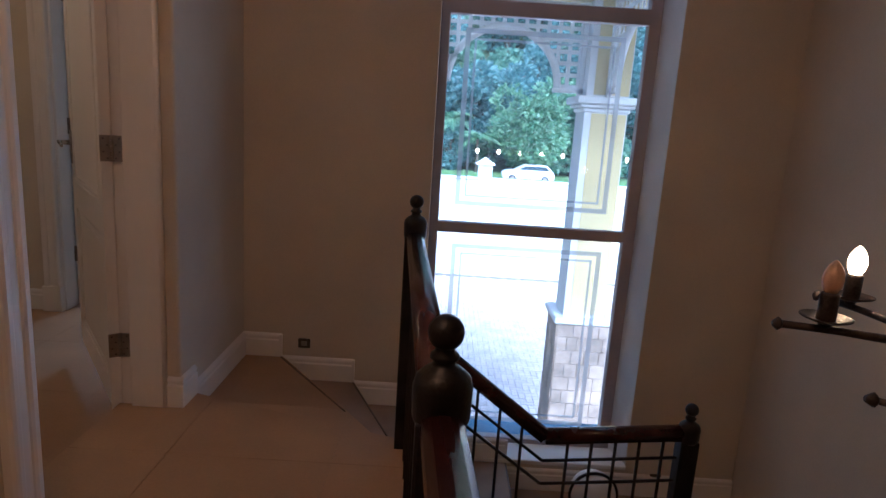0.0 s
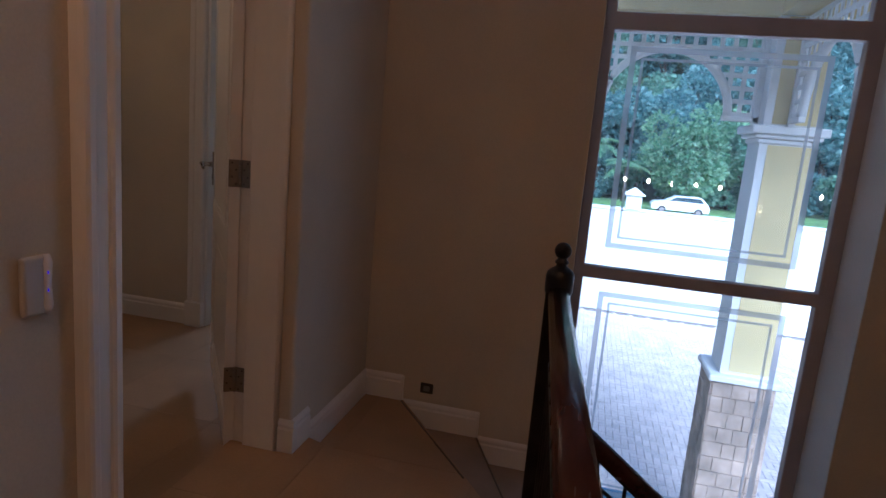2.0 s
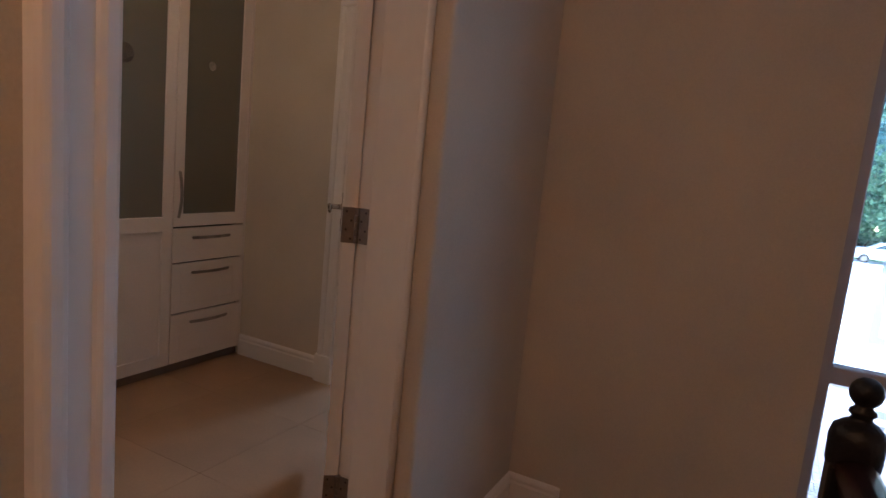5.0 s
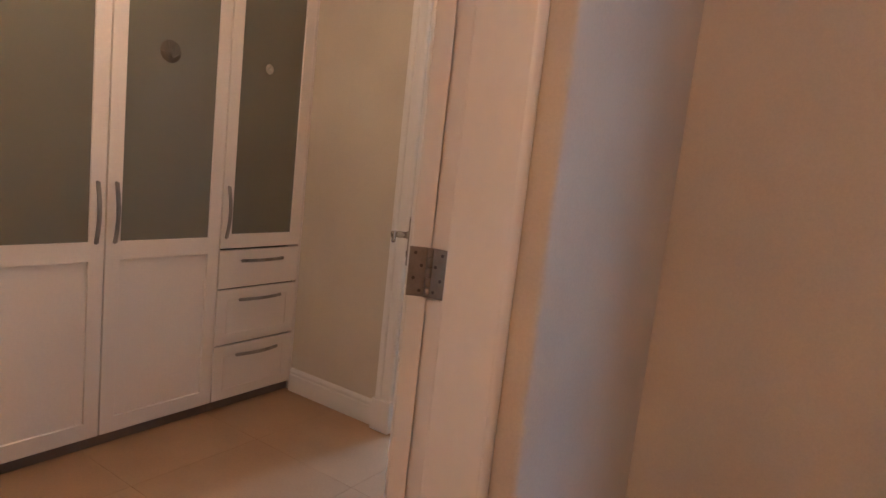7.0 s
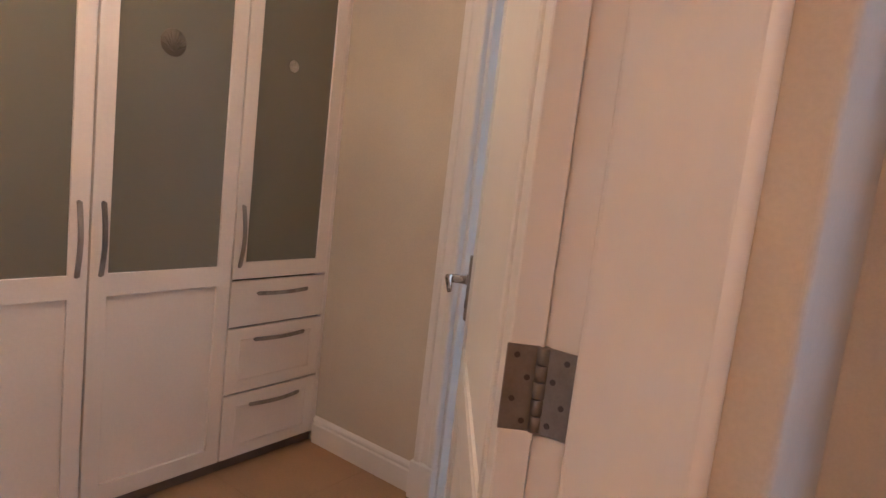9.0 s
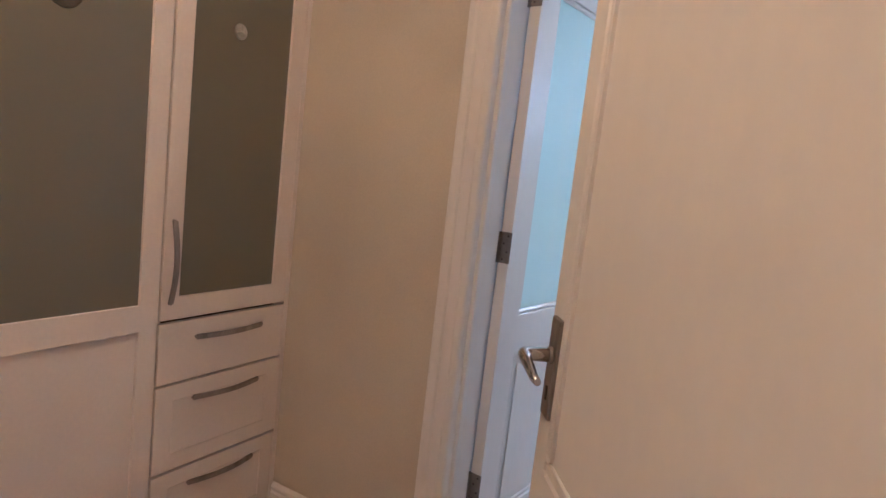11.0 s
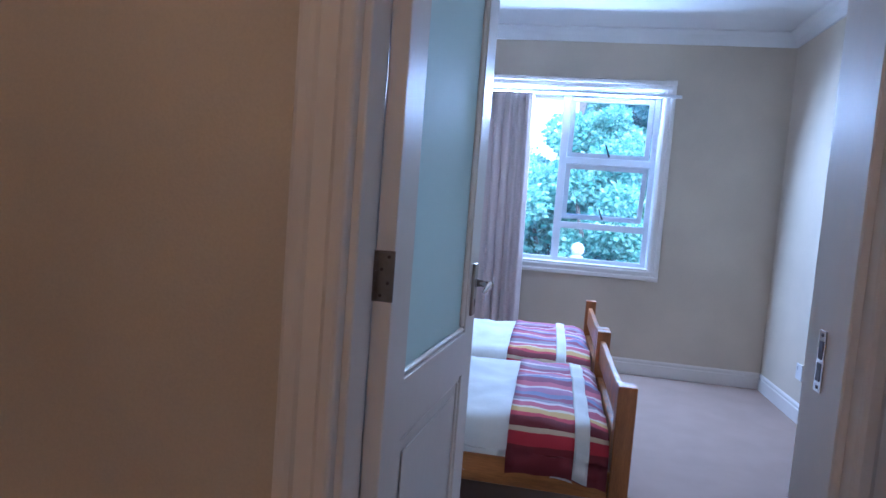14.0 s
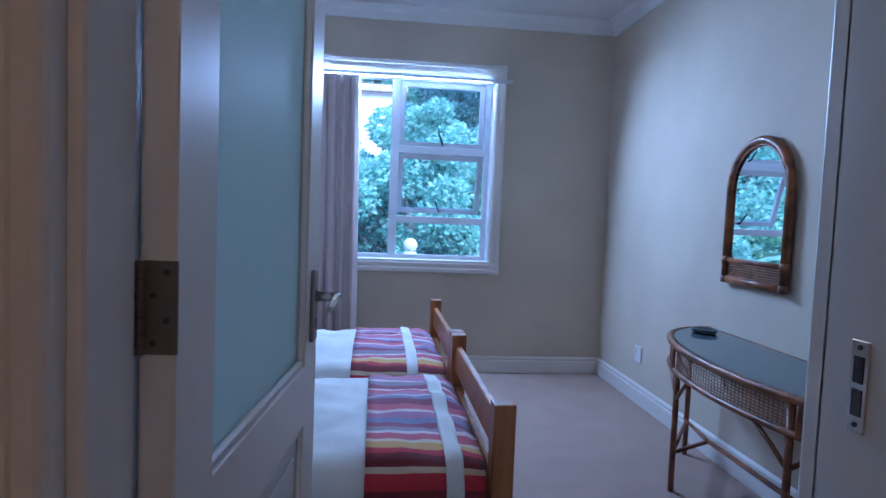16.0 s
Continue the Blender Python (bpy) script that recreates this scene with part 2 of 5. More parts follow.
def leafmat(name, a, b2):
    m = bpy.data.materials.new(name)
    m.use_nodes = True
    N, L = m.node_tree.nodes, m.node_tree.links
    b = N["Principled BSDF"]
    b.inputs["Roughness"].default_value = 0.45
    g, r = N.new("ShaderNodeNewGeometry"), N.new("ShaderNodeValToRGB")
    r.color_ramp.elements[0].color, r.color_ramp.elements[1].color = (*a, 1), (*b2, 1)
    L.new(g.outputs["Random Per Island"], r.inputs[0])
    L.new(r.outputs[0], b.inputs["Base Color"])
    tl, mx = N.new("ShaderNodeBsdfTranslucent"), N.new("ShaderNodeMixShader")
    L.new(r.outputs[0], tl.inputs[0])
    mx.inputs[0].default_value = 0.6
    L.new(b.outputs[0], mx.inputs[1])
    L.new(tl.outputs[0], mx.inputs[2])
    L.new(mx.outputs[0], N["Material Output"].inputs[0])
    return m


# bluish and paler than real leaves: distance haze put into the colour
LEAF_A = leafmat("leaf_dark", (.06, .15, .16), (.22, .38, .36))
LEAF_B = leafmat("leaf_mid", (.07, .18, .13), (.26, .42, .30))
LEAF_C = leafmat("leaf_light", (.08, .20, .12), (.30, .46, .28))


# overly pale leaves, with haze and overexposure put into their colour
LEAF_D = leafmat("leaf_overexposed", (.14, .34, .29), (.52, .72, .60))


# ---- mesh helpers ----
def box(bm, x0, x1, y0, y1, z0, z1, bev=0.0, seg=1, m=None):
    mtx = Matrix.Translation(((x0 + x1) / 2, (y0 + y1) / 2, (z0 + z1) / 2)) @ Matrix.Diagonal((x1 - x0, y1 - y0, z1 - z0, 1))
    if m is not None:
        mtx = m @ mtx
    r = bmesh.ops.create_cube(bm, size=1, matrix=mtx)
    if bev:
        edges = list({e for v in r["verts"] for e in v.link_edges})
        bmesh.ops.bevel(bm, geom=edges, offset=bev, segments=seg, profile=0.5, affect="EDGES")
    return bm


def frame_mesh(us, vs, holes, w0, w1, axis, bev=0.002):
    """One joined frame: a grid of lines us and vs with some cells (i, j) left open, between depths w0 and w1."""
    def at(u, v, w):
        return {"x": (w, u, v), "y": (u, w, v)}[axis]
    bm = bmesh.new()
    lo = {(i, j): bm.verts.new(at(u, v, w0)) for i, u in enumerate(us) for j, v in enumerate(vs)}
    hi = {(i, j): bm.verts.new(at(u, v, w1)) for i, u in enumerate(us) for j, v in enumerate(vs)}
    full = {(i, j) for i in range(len(us) - 1) for j in range(len(vs) - 1)} - set(holes)
    for i, j in full:
        c = [(i, j), (i + 1, j), (i + 1, j + 1), (i, j + 1)]
        bm.faces.new([lo[k] for k in c])
        bm.faces.new([hi[k] for k in reversed(c)])
        for (di, dj), (a, b) in (((0, -1), (0, 1)), ((1, 0), (1, 2)), ((0, 1), (2, 3)), ((-1, 0), (3, 0))):
            if (i + di, j + dj) not in full:
                bm.faces.new((lo[c[a]], lo[c[b]], hi[c[b]], hi[c[a]]))
    bmesh.ops.recalc_face_normals(bm, faces=bm.faces[:])
    sharp = [e for e in bm.edges if len(e.link_faces) == 2 and e.calc_face_angle(0) > 1]
    if bev:
        bmesh.ops.bevel(bm, geom=sharp, offset=bev, segments=1, affect="EDGES")
    return bm


def bx(*a, **k):
    return box(bmesh.new(), *a, **k)


def prism(bm, pts, axis, a0, a1):
    """Closed outline pts (u, v), pushed along an axis. x: (y, z); y: (x, z); z: (x, y)."""
    def at(u, v, w):
        return {"x": (w, u, v), "y": (u, w, v), "z": (u, v, w)}[axis]
    lo, hi = [bm.verts.new(at(u, v, a0)) for u, v in pts], [bm.verts.new(at(u, v, a1)) for u, v in pts]
    n = len(pts)
    for i in range(n):
        bm.faces.new((lo[i], lo[(i + 1) % n], hi[(i + 1) % n], hi[i]))
    bm.faces.new(lo)
    bm.faces.new(hi[::-1])
    bmesh.ops.recalc_face_normals(bm, faces=bm.faces[:])
    return bm


def tube(bm, pts, r, sides=8, cap=True):
    """A rod along points; r one radius or one for each point."""
    pts = [Vector(p) for p in pts]
    rs = r if isinstance(r, (list, tuple)) else [r] * len(pts)
    rings = []
    for i, p in enumerate(pts):
        d = (pts[min(i + 1, len(pts) - 1)] - pts[max(i - 1, 0)]).normalized()
        ref = Vector((0, 0, 1)) if abs(d.z) < 0.9 else Vector((1, 0, 0))
        a = d.cross(ref).normalized()
        b = d.cross(a)
        rings.append([bm.verts.new(p + rs[i] * (math.cos(2 * math.pi * k / sides) * a + math.sin(2 * math.pi * k / sides) * b)) for k in range(sides)])
    for q, s in zip(rings, rings[1:]):
        for k in range(sides):
            f = bm.faces.new((q[k], q[(k + 1) % sides], s[(k + 1) % sides], s[k]))
            f.smooth = True
    if cap:
        bm.faces.new(rings[0])
        bm.faces.new(rings[-1][::-1])
    bmesh.ops.recalc_face_normals(bm, faces=bm.faces[:])
    return bm


def turned(bm, prof, x=0, y=0, sides=16):
    """Turned on a vertical axis: prof (radius, z)."""
    rings = [[bm.verts.new((x + max(r, 1e-4) * math.cos(2 * math.pi * k / sides), y + max(r, 1e-4) * math.sin(2 * math.pi * k / sides), z)) for k in range(sides)] for r, z in prof]
    for q, s in zip(rings, rings[1:]):
        for k in range(sides):
            f = bm.faces.new((q[k], q[(k + 1) % sides], s[(k + 1) % sides], s[k]))
            f.smooth = True
    bm.faces.new(rings[0][::-1])
    bm.faces.new(rings[-1])
    bmesh.ops.recalc_face_normals(bm, faces=bm.faces[:])
    return bm


def ball_prof(r, zc, n=8):
    return [(r * math.sin(math.pi * i / n), zc - r * math.cos(math.pi * i / n)) for i in range(n + 1)]


def mesh_ob(name, bm, material):
    me = bpy.data.meshes.new(name)
    bm.to_mesh(me)
    bm.free()
    me.materials.append(material)
    return new(name, me)


def part(name, bm, material, parent, label=""):
    ob = mesh_ob(name, bm, material)
    ob.parent = parent
    return tagged(ob, label)


def thing(name, label, category, m=None, group=""):
    ob = new(name)
    ob.empty_display_size = 0.1
    if m is not None:
        ob.matrix_world = m
    return tagged(ob, label, category, group)


def setting(name, bm, material, label=""):
    return tagged(mesh_ob(name, bm, material), label, kind="structure")


# ---- measures of the place ----
WX0, WX1 = -1.33, -1.11          # wall between landing and dressing room
DY0, DY1 = 1.575, 2.47            # its doorway
WF, WE = -1.083, 2.468            # face and end of the wall beside that doorway
UZ = 0.08                        # upper landing, one low step above the turn of the stairs
STEP = ((-1.083, 2.605), (-0.10, 2.29))  # its edge
BY = 3.29                        # stair wall
WY = 3.47                        # stair window
SX = 1.74                        # stairwell side wall
PY0, PY1 = 3.83, 3.985            # wall between dressing room and bedroom
QX0, QX1 = -2.40, -1.59          # its doorway
RX = -0.295                      # bedroom side wall
RY = 8.12                        # bedroom window wall
LX = -3.85                       # far side wall
CZ = 2.82                        # bedroom ceiling
LZ = 2.72                        # landing and dressing ceiling
DH = 2.10                        # door height
GZ = -3.0                        # ground outside

# ---- large structure ----
def walls(name, rects, label=""):
    bm = bmesh.new()
    for r in rects:
        box(bm, *r)
    return setting(name, bm, PAINT, label)


walls("wall_landing", [(WX0, WX1, -2.2, DY0, 0, LZ), (WX0, WX1, DY0, WE - 0.002, DH + 0.04, LZ)], "beige painted wall with the dressing room doorway")
corner = [(WF - 0.014 + 0.014 * math.sin(radians(a)), WE + 0.014 - 0.014 * math.cos(radians(a))) for a in (0, 15, 30, 45, 60, 75, 90)]
setting("wall_landing_end", prism(bmesh.new(), [(WX0, WE)] + corner + [(WF, BY - 0.002), (WX0, BY - 0.002)], "z", 0, LZ), PAINT, "beige painted wall end with a rounded corner")
walls("wall_stair", [(WX0, -0.10, BY, 3.62, GZ, LZ), (1.115, SX, BY, 3.62, GZ, LZ), (-0.10, 1.115, BY, 3.62, GZ, -0.56), (-0.10, 1.115, BY, 3.62, 2.55, LZ)], "beige painted stair wall with a tall window opening")
walls("wall_stair_side", [(SX, SX + 0.2, -2.2, 3.62, GZ, LZ)], "plain beige painted stairwell wall")
walls("wall_back", [(LX, SX + 0.2, -2.4, -2.2, GZ, LZ)])
walls("wall_dressing_south", [(LX, WX0, 0.75, 0.9, 0, LZ)])
walls("wall_bedroom_door", [(LX, QX0 - 0.02, PY0, PY1, 0, CZ), (QX1 + 0.02, RX, PY0, PY1, 0, CZ), (QX0 - 0.02, QX1 + 0.02, PY0, PY1, DH + 0.04, CZ)], "beige painted wall with the bedroom doorway")
walls("wall_infill", [(WX0, RX, 3.622, PY0 - 0.002, 0, CZ)])
walls("wall_bedroom_side", [(RX, RX + 0.2, 3.64, RY + 0.22, GZ, CZ)], "plain beige bedroom wall")
walls("wall_bedroom_window", [(LX, -3.02, RY, RY + 0.22, 0, CZ), (-1.25, RX, RY, RY + 0.22, 0, CZ), (-3.02, -1.25, RY, RY + 0.22, 0, 0.88), (-3.02, -1.25, RY, RY + 0.22, 2.34, CZ)], "beige bedroom wall with a wide window opening")
walls("wall_west", [(LX - 0.2, LX, -2.2, RY + 0.22, 0, CZ)])
walls("wall_facade_low", [(LX - 0.2, RX + 0.2, RY, RY + 0.22, GZ, -0.2)])
setting("ceiling_landing", bx(LX, SX + 0.2, -2.4, 3.62, LZ, LZ + 0.1), CEILP)
setting("ceiling_bedroom", bx(LX - 0.2, RX + 0.2, 3.625, RY + 0.22, CZ, CZ + 0.1), CEILP)
setting("floor_bedroom", bx(LX, RX, PY0 + 0.06, RY, -0.2, 0.0), CARPET, "pale beige carpet")
bm = bmesh.new()
prism(bm, [(LX, 0.75), (LX, PY0 + 0.058), (WX0, PY0 + 0.058), (WX0, BY), (-0.87, BY), (-0.40, 2.66), (-0.10, 2.24), (-0.06, 2.24), (0.08, -2.2), (WX0, -2.2), (WX0, 0.75)], "z", -0.2, -0.002)
setting("floor_landing", bm, GROUT, "beige tiled floor")

# upper landing: slab through the doorway, its edge runs to the newel at the turn
setting("floor_upper_landing", prism(bmesh.new(), [(WX1, -2.2), (0.08, -2.2), (-0.06, 2.24), STEP[1], STEP[0], (WX1, STEP[0][1])], "z", 0.001, UZ - 0.003), GROUT, "beige tiled floor, a low step above the stair turn")
setting("floor_threshold", bx(WX0 - 0.01, WX1, DY0, WE, 0.001, UZ - 0.003), GROUT)

# cornice of the bedroom: cove against wall and ceiling
cove = [(0, 0), (0.0, -0.10), (0.015, -0.10), (0.022, -0.085), (0.035, -0.055), (0.06, -0.03), (0.09, -0.018), (0.10, -0.012), (0.10, 0)]
bm = bmesh.new()
prism(bm, [(RY - u, CZ + v) for u, v in cove], "x", LX, RX)
prism(bm, [(RX - u, CZ + v) for u, v in cove], "y", PY1, RY - 0.003)
setting("cornice", bm, CEILP, "white coved plaster cornice")

# skirting boards with a moulded top
SK = [(0, 0), (0.016, 0), (0.016, 0.093), (0.010, 0.099), (0.010, 0.106), (0.014, 0.112), (0.012, 0.121), (0.005, 0.129), (0, 0.132)]


def skirting_x(y, sgn, x0, x1, z=0.0, name="baseboard"):
    return setting(name, prism(bmesh.new(), [(y + sgn * u, z + v) for u, v in SK], "x", x0, x1), TRIM, "white moulded skirting board")


def skirting_y(x, sgn, y0, y1, z=0.0, name="baseboard"):
    return setting(name, prism(bmesh.new(), [(x + sgn * u, z + v) for u, v in SK], "y", y0, y1), TRIM, "white moulded skirting board")


skirting_y(WF, 1, 2.61, BY)
skirting_y(WF, 1, WE, 2.61, UZ)
skirting_x(WE, -1, -1.134, WF + 0.016, UZ)
skirting_y(WX1, 1, -2.2, DY0 - 0.12, UZ)
skirting_x(BY, -1, WF, -0.872)
for x0, x1, z in ((-0.872, -0.468, -0.125), (-0.468, -0.10, -0.25), (-0.10, 0.15, -0.40), (0.15, 0.42, -0.55), (0.42, SX, -0.72)):
    skirting_x(BY, -1, x0, x1, z)
for x1, z0, z1 in ((-0.872, -0.125, 0.132), (-0.468, -0.25, 0.007), (-0.10, -0.40, -0.118), (0.15, -0.55, -0.268), (0.42, -0.72, -0.418)):
    setting("baseboard", bx(x1 - 0.012, x1 + 0.004, BY - 0.0175, BY - 0.001, z0, z1 - 0.004), TRIM)
skirting_x(PY0, -1, -3.15, QX0 - 0.09)
skirting_x(PY0, -1, QX1 + 0.09, WX0)
skirting_y(WX0, -1, DY1 + 0.12, PY0)
skirting_x(RY, -1, LX, RX)
skirting_y(RX, -1, PY1, RY)
skirting_x(PY1, 1, QX1 + 0.09, RX)

# door linings, stops and architraves
ARCH = [(0, 0), (0, 0.027), (0.003, 0.033), (0.009, 0.036), (0.024, 0.036), (0.031, 0.031), (0.034, 0.026), (0.066, 0.026), (0.072, 0.034), (0.080, 0.038), (0.094, 0.038), (0.102, 0.033), (0.106, 0.022), (0.106, 0)]


def architrave(name, face, axis, sgn, a, b, top, sides=(-1, 1)):
    """Moulded frame round an opening from a to b, on a wall face across that axis."""
    bm = bmesh.new()
    for edge, d in ((a, -1), (b, 1)):
        if d not in sides:
            continue
        pts = [(edge + d * u, face + sgn * v) for u, v in ARCH]
        if axis == "x":
            pts = [(q, p) for p, q in pts]
        prism(bm, pts, "z", 0, top)
    pts = [(face + sgn * v, top + u) for u, v in ARCH]
    prism(bm, pts, "y" if axis == "x" else "x", a - 0.10, b + (0.10 if 1 in sides else -0.005))
    for edge, d in ((a, -1), (b, 1)):
        if d not in sides:
            continue
        e0, e1 = sorted((edge + d * -0.006, edge + d * 0.114))
        f0, f1 = sorted((face, face + sgn * 0.046))
        box(bm, *((f0, f1, e0, e1) if axis == "x" else (e0, e1, f0, f1)), 0, 0.165, bev=0.004)
    return setting(name, bm, TRIM, "white moulded door architrave")


architrave("trim_dressing_door", WX1, "x", 1, DY0, DY1, DH, (-1,))
architrave("trim_dressing_door_inner", WX0, "x", -1, DY0, DY1, DH)
architrave("trim_bedroom_door", PY0, "y", -1, QX0, QX1, DH)
architrave("trim_bedroom_door_inner", PY1, "y", 1, QX0, QX1, DH)
# dressing door lining: rebate on the dressing room side
lining = setting("door_1_lining", bx(WX0 - 0.003, WX1 - 0.001, DY0 - 0.03, DY1 + 0.03, DH - 0.016, DH + 0.04), TRIM, "white painted door lining")
part("door_stop", bx(WX0 + 0.048, -1.146, DY1 - 0.024, WE - 0.001, 0, DH - 0.02, bev=0.007, seg=3), TRIM, lining)
part("door_stop", bx(WX0 + 0.045, WX1 - 0.001, DY0 - 0.03, DY0 + 0.016, 0, DH - 0.02, bev=0.003), TRIM, lining)
part("edge_bead", turned(bmesh.new(), [(0.012, 0.0), (0.012, DH)], -1.146, WE - 0.010, 14), TRIM, lining)
part("jamb", bx(WX0 - 0.004, WX0 + 0.049, DY1 - 0.006, WE - 0.001, 0, DH), TRIM, lining)
part("jamb", bx(WX0 - 0.004, WX0 + 0.045, DY0 - 0.03, DY0, 0, DH), TRIM, lining)
bm = bmesh.new()
for edge, d in ((QX0, -1), (QX1, 1)):
    e = sorted((edge + d * 0.02, edge - d * 0.014))
    box(bm, e[0], e[1], PY0 + 0.001, PY1 - 0.045, 0, DH - 0.02, bev=0.003)
    e = sorted((edge + d * 0.02, edge))
    box(bm, e[0], e[1], PY1 - 0.045, PY1 + 0.003, 0, DH)
box(bm, QX0 - 0.02, QX1 + 0.02, PY0 + 0.001, PY1 + 0.002, DH - 0.014, DH + 0.04)
setting("door_2_lining", bm, TRIM, "white painted door lining")


# ---- doors ----
def hinge(parent, x, y, z, ang_a, ang_b):
    """Butt hinge: two plates at those headings from the pin, knuckles and screws."""
    h = part("hinge", turned(bmesh.new(), [(0.0075, z - 0.05), (0.0075, z - 0.031)], x, y, 10), HINGE, parent, "satin steel butt hinge")
    for z0 in (-0.03, -0.01, 0.01, 0.03):
        part("knuckle", turned(bmesh.new(), [(0.0075, z + z0), (0.0082, z + z0 + 0.001), (0.0082, z + z0 + 0.018), (0.0075, z + z0 + 0.019)], x, y, 10), HINGE, h)
    for ang in (ang_a, ang_b):
        m = pose(x, y, z, 0, 0, ang)
        part("plate", bx(0.004, 0.042, -0.0015, 0.0015, -0.05, 0.05, bev=0.0008, m=m), HINGE, h)
        for k, zz in enumerate((-0.038, -0.013, 0.013, 0.038)):
            part("screw", tube(bmesh.new(), [m @ Vector((0.016 + 0.014 * (k % 2), -0.0026, zz)), m @ Vector((0.016 + 0.014 * (k % 2), 0.0026, zz))], 0.0035, 8), SCREW, h)
    return h


def lever(parent, x, face, sgn, z, toward):
    """Lever handle on a long plate; toward: -1 or 1, the way the lever points along the leaf."""
    p = part("handle_plate", bx(x - 0.021, x + 0.021, min(face, face + sgn * 0.009), max(face, face + sgn * 0.009), z - 0.10, z + 0.06, bev=0.002), STEEL, parent, "satin steel handle plate with a keyhole")
    part("lever", tube(bmesh.new(), [(x, face + sgn * 0.008, z), (x, face + sgn * 0.04, z), (x + toward * 0.004, face + sgn * 0.054, z + 0.001), (x + toward * 0.02, face + sgn * 0.058, z + 0.004), (x + toward * 0.045, face + sgn * 0.056, z - 0.004), (x + toward * 0.072, face + sgn * 0.054, z - 0.013), (x + toward * 0.098, face + sgn * 0.055, z - 0.012)], [0.011, 0.011, 0.0105, 0.0095, 0.008, 0.007, 0.0055], 10), CHROME, p, "polished curved lever")
    part("rose", tube(bmesh.new(), [(x, face + sgn * 0.008, z), (x, face + sgn * 0.014, z)], 0.014, 12), STEEL, p)
    part("keyhole", bx(x - 0.0035, x + 0.0035, min(face + sgn * 0.0085, face + sgn * 0.0105), max(face + sgn * 0.0085, face + sgn * 0.0105), z - 0.072, z - 0.05), SCREW, p)
    return p


def bead_frame(bm, x0, x1, z0, z1, y0, y1, w):
    """Four mitred-looking beads round a panel."""
    for a in ((x0, x1, y0, y1, z0, z0 + w), (x0, x1, y0, y1, z1 - w, z1), (x0, x0 + w, y0, y1, z0 + w, z1 - w), (x1 - w, x1, y0, y1, z0 + w, z1 - w)):
        box(bm, *a, bev=w * 0.3)


def door_leaf(name, label, w, m, glazed):
    """Framed leaf: x from the hinge, y through the thickness 0 to 0.04."""
    d = tagged(new(name), label, "door", kind="structure")
    d.matrix_world = m
    s, mid0, mid1, bot = (0.115 if glazed else 0.068), 0.80, 0.93, 0.20
    low = 0.008 if glazed else UZ + 0.008
    part("door_frame", frame_mesh([0, s, w - s, w], [low, bot, mid0, mid1, DH - 0.125, DH - 0.006], [(1, 1), (1, 3)], 0, 0.04, "y"), TRIM, d)
    part("lower_panel", bx(s - 0.002, w - s + 0.002, 0.013, 0.027, bot - 0.002, mid0 + 0.002), TRIM, d)
    bm = bmesh.new()
    for y0, y1 in ((0.006, 0.013), (0.027, 0.034)):
        bead_frame(bm, s, w - s, bot, mid0, y0, y1, 0.018)
        box(bm, s + 0.05, w - s - 0.05, y0 + 0.002, y1 - 0.002, bot + 0.05, mid0 - 0.05, bev=0.002)
    part("panel_moulding", bm, TRIM, d)
    if glazed:
        g = part("glass_panel", bx(s - 0.002, w - s + 0.002, 0.017, 0.023, mid1 - 0.002, DH - 0.123), DOORG, d, "pale blue frosted glass")
    else:
        part("upper_panel", bx(s - 0.002, w - s + 0.002, 0.002, 0.038, mid1 - 0.002, DH - 0.123), TRIM, d)
    bm = bmesh.new()
    for y0, y1 in (((0.004, 0.017), (0.023, 0.036)) if glazed else ((-0.002, 0.004), (0.036, 0.042))):
        bead_frame(bm, s, w - s, mid1, DH - 0.125, y0, y1, 0.016 if glazed else 0.026)
    part("glazing_bead", bm, TRIM, d)
    return d


d1 = door_leaf("door_1", "white panelled dressing room door standing wide open", 0.885, pose(-1.322, 2.452, 0, 0, 0, 127), False)
lever(d1, 0.84, 0.04, 1, 1.115, -1)
lever(d1, 0.84, 0.0, -1, 1.115, -1)
for z in (0.345, 1.145, 1.93):
    hinge(d1, 0.0, 0.0, z, 90, -127)
d2 = door_leaf("door_2", "white bedroom door with frosted glass, standing open", 0.775, pose(-2.392, 3.965, 0, 0, 0, 84.3) @ Matrix.Translation((0, -0.04, 0)), True)
lever(d2, 0.715, 0.0, -1, 1.075, -1)
lever(d2, 0.715, 0.04, 1, 1.075, -1)
for z in (0.345, 1.16, 1.95):
    hinge(d2, 0.0, 0.04, z, -90, -174.3)
sp = tagged(new("strike_plate"), "steel strike plate screwed to the white door lining", "strike plate")
part("plate", bx(QX1 - 0.0165, QX1 - 0.0138, 3.899, 3.925, 1.046, 1.149, bev=0.001), CHROME, sp)
for z0, z1 in ((1.064, 1.094), (1.101, 1.131)):
    part("slot", bx(QX1 - 0.0175, QX1 - 0.0163, 3.905, 3.919, z0, z1), SCREW, sp)
for z0 in (1.054, 1.141):
    part("screw", tube(bmesh.new(), [(QX1 - 0.0178, 3.912, z0), (QX1 - 0.016, 3.912, z0)], 0.003, 8), SCREW, sp)


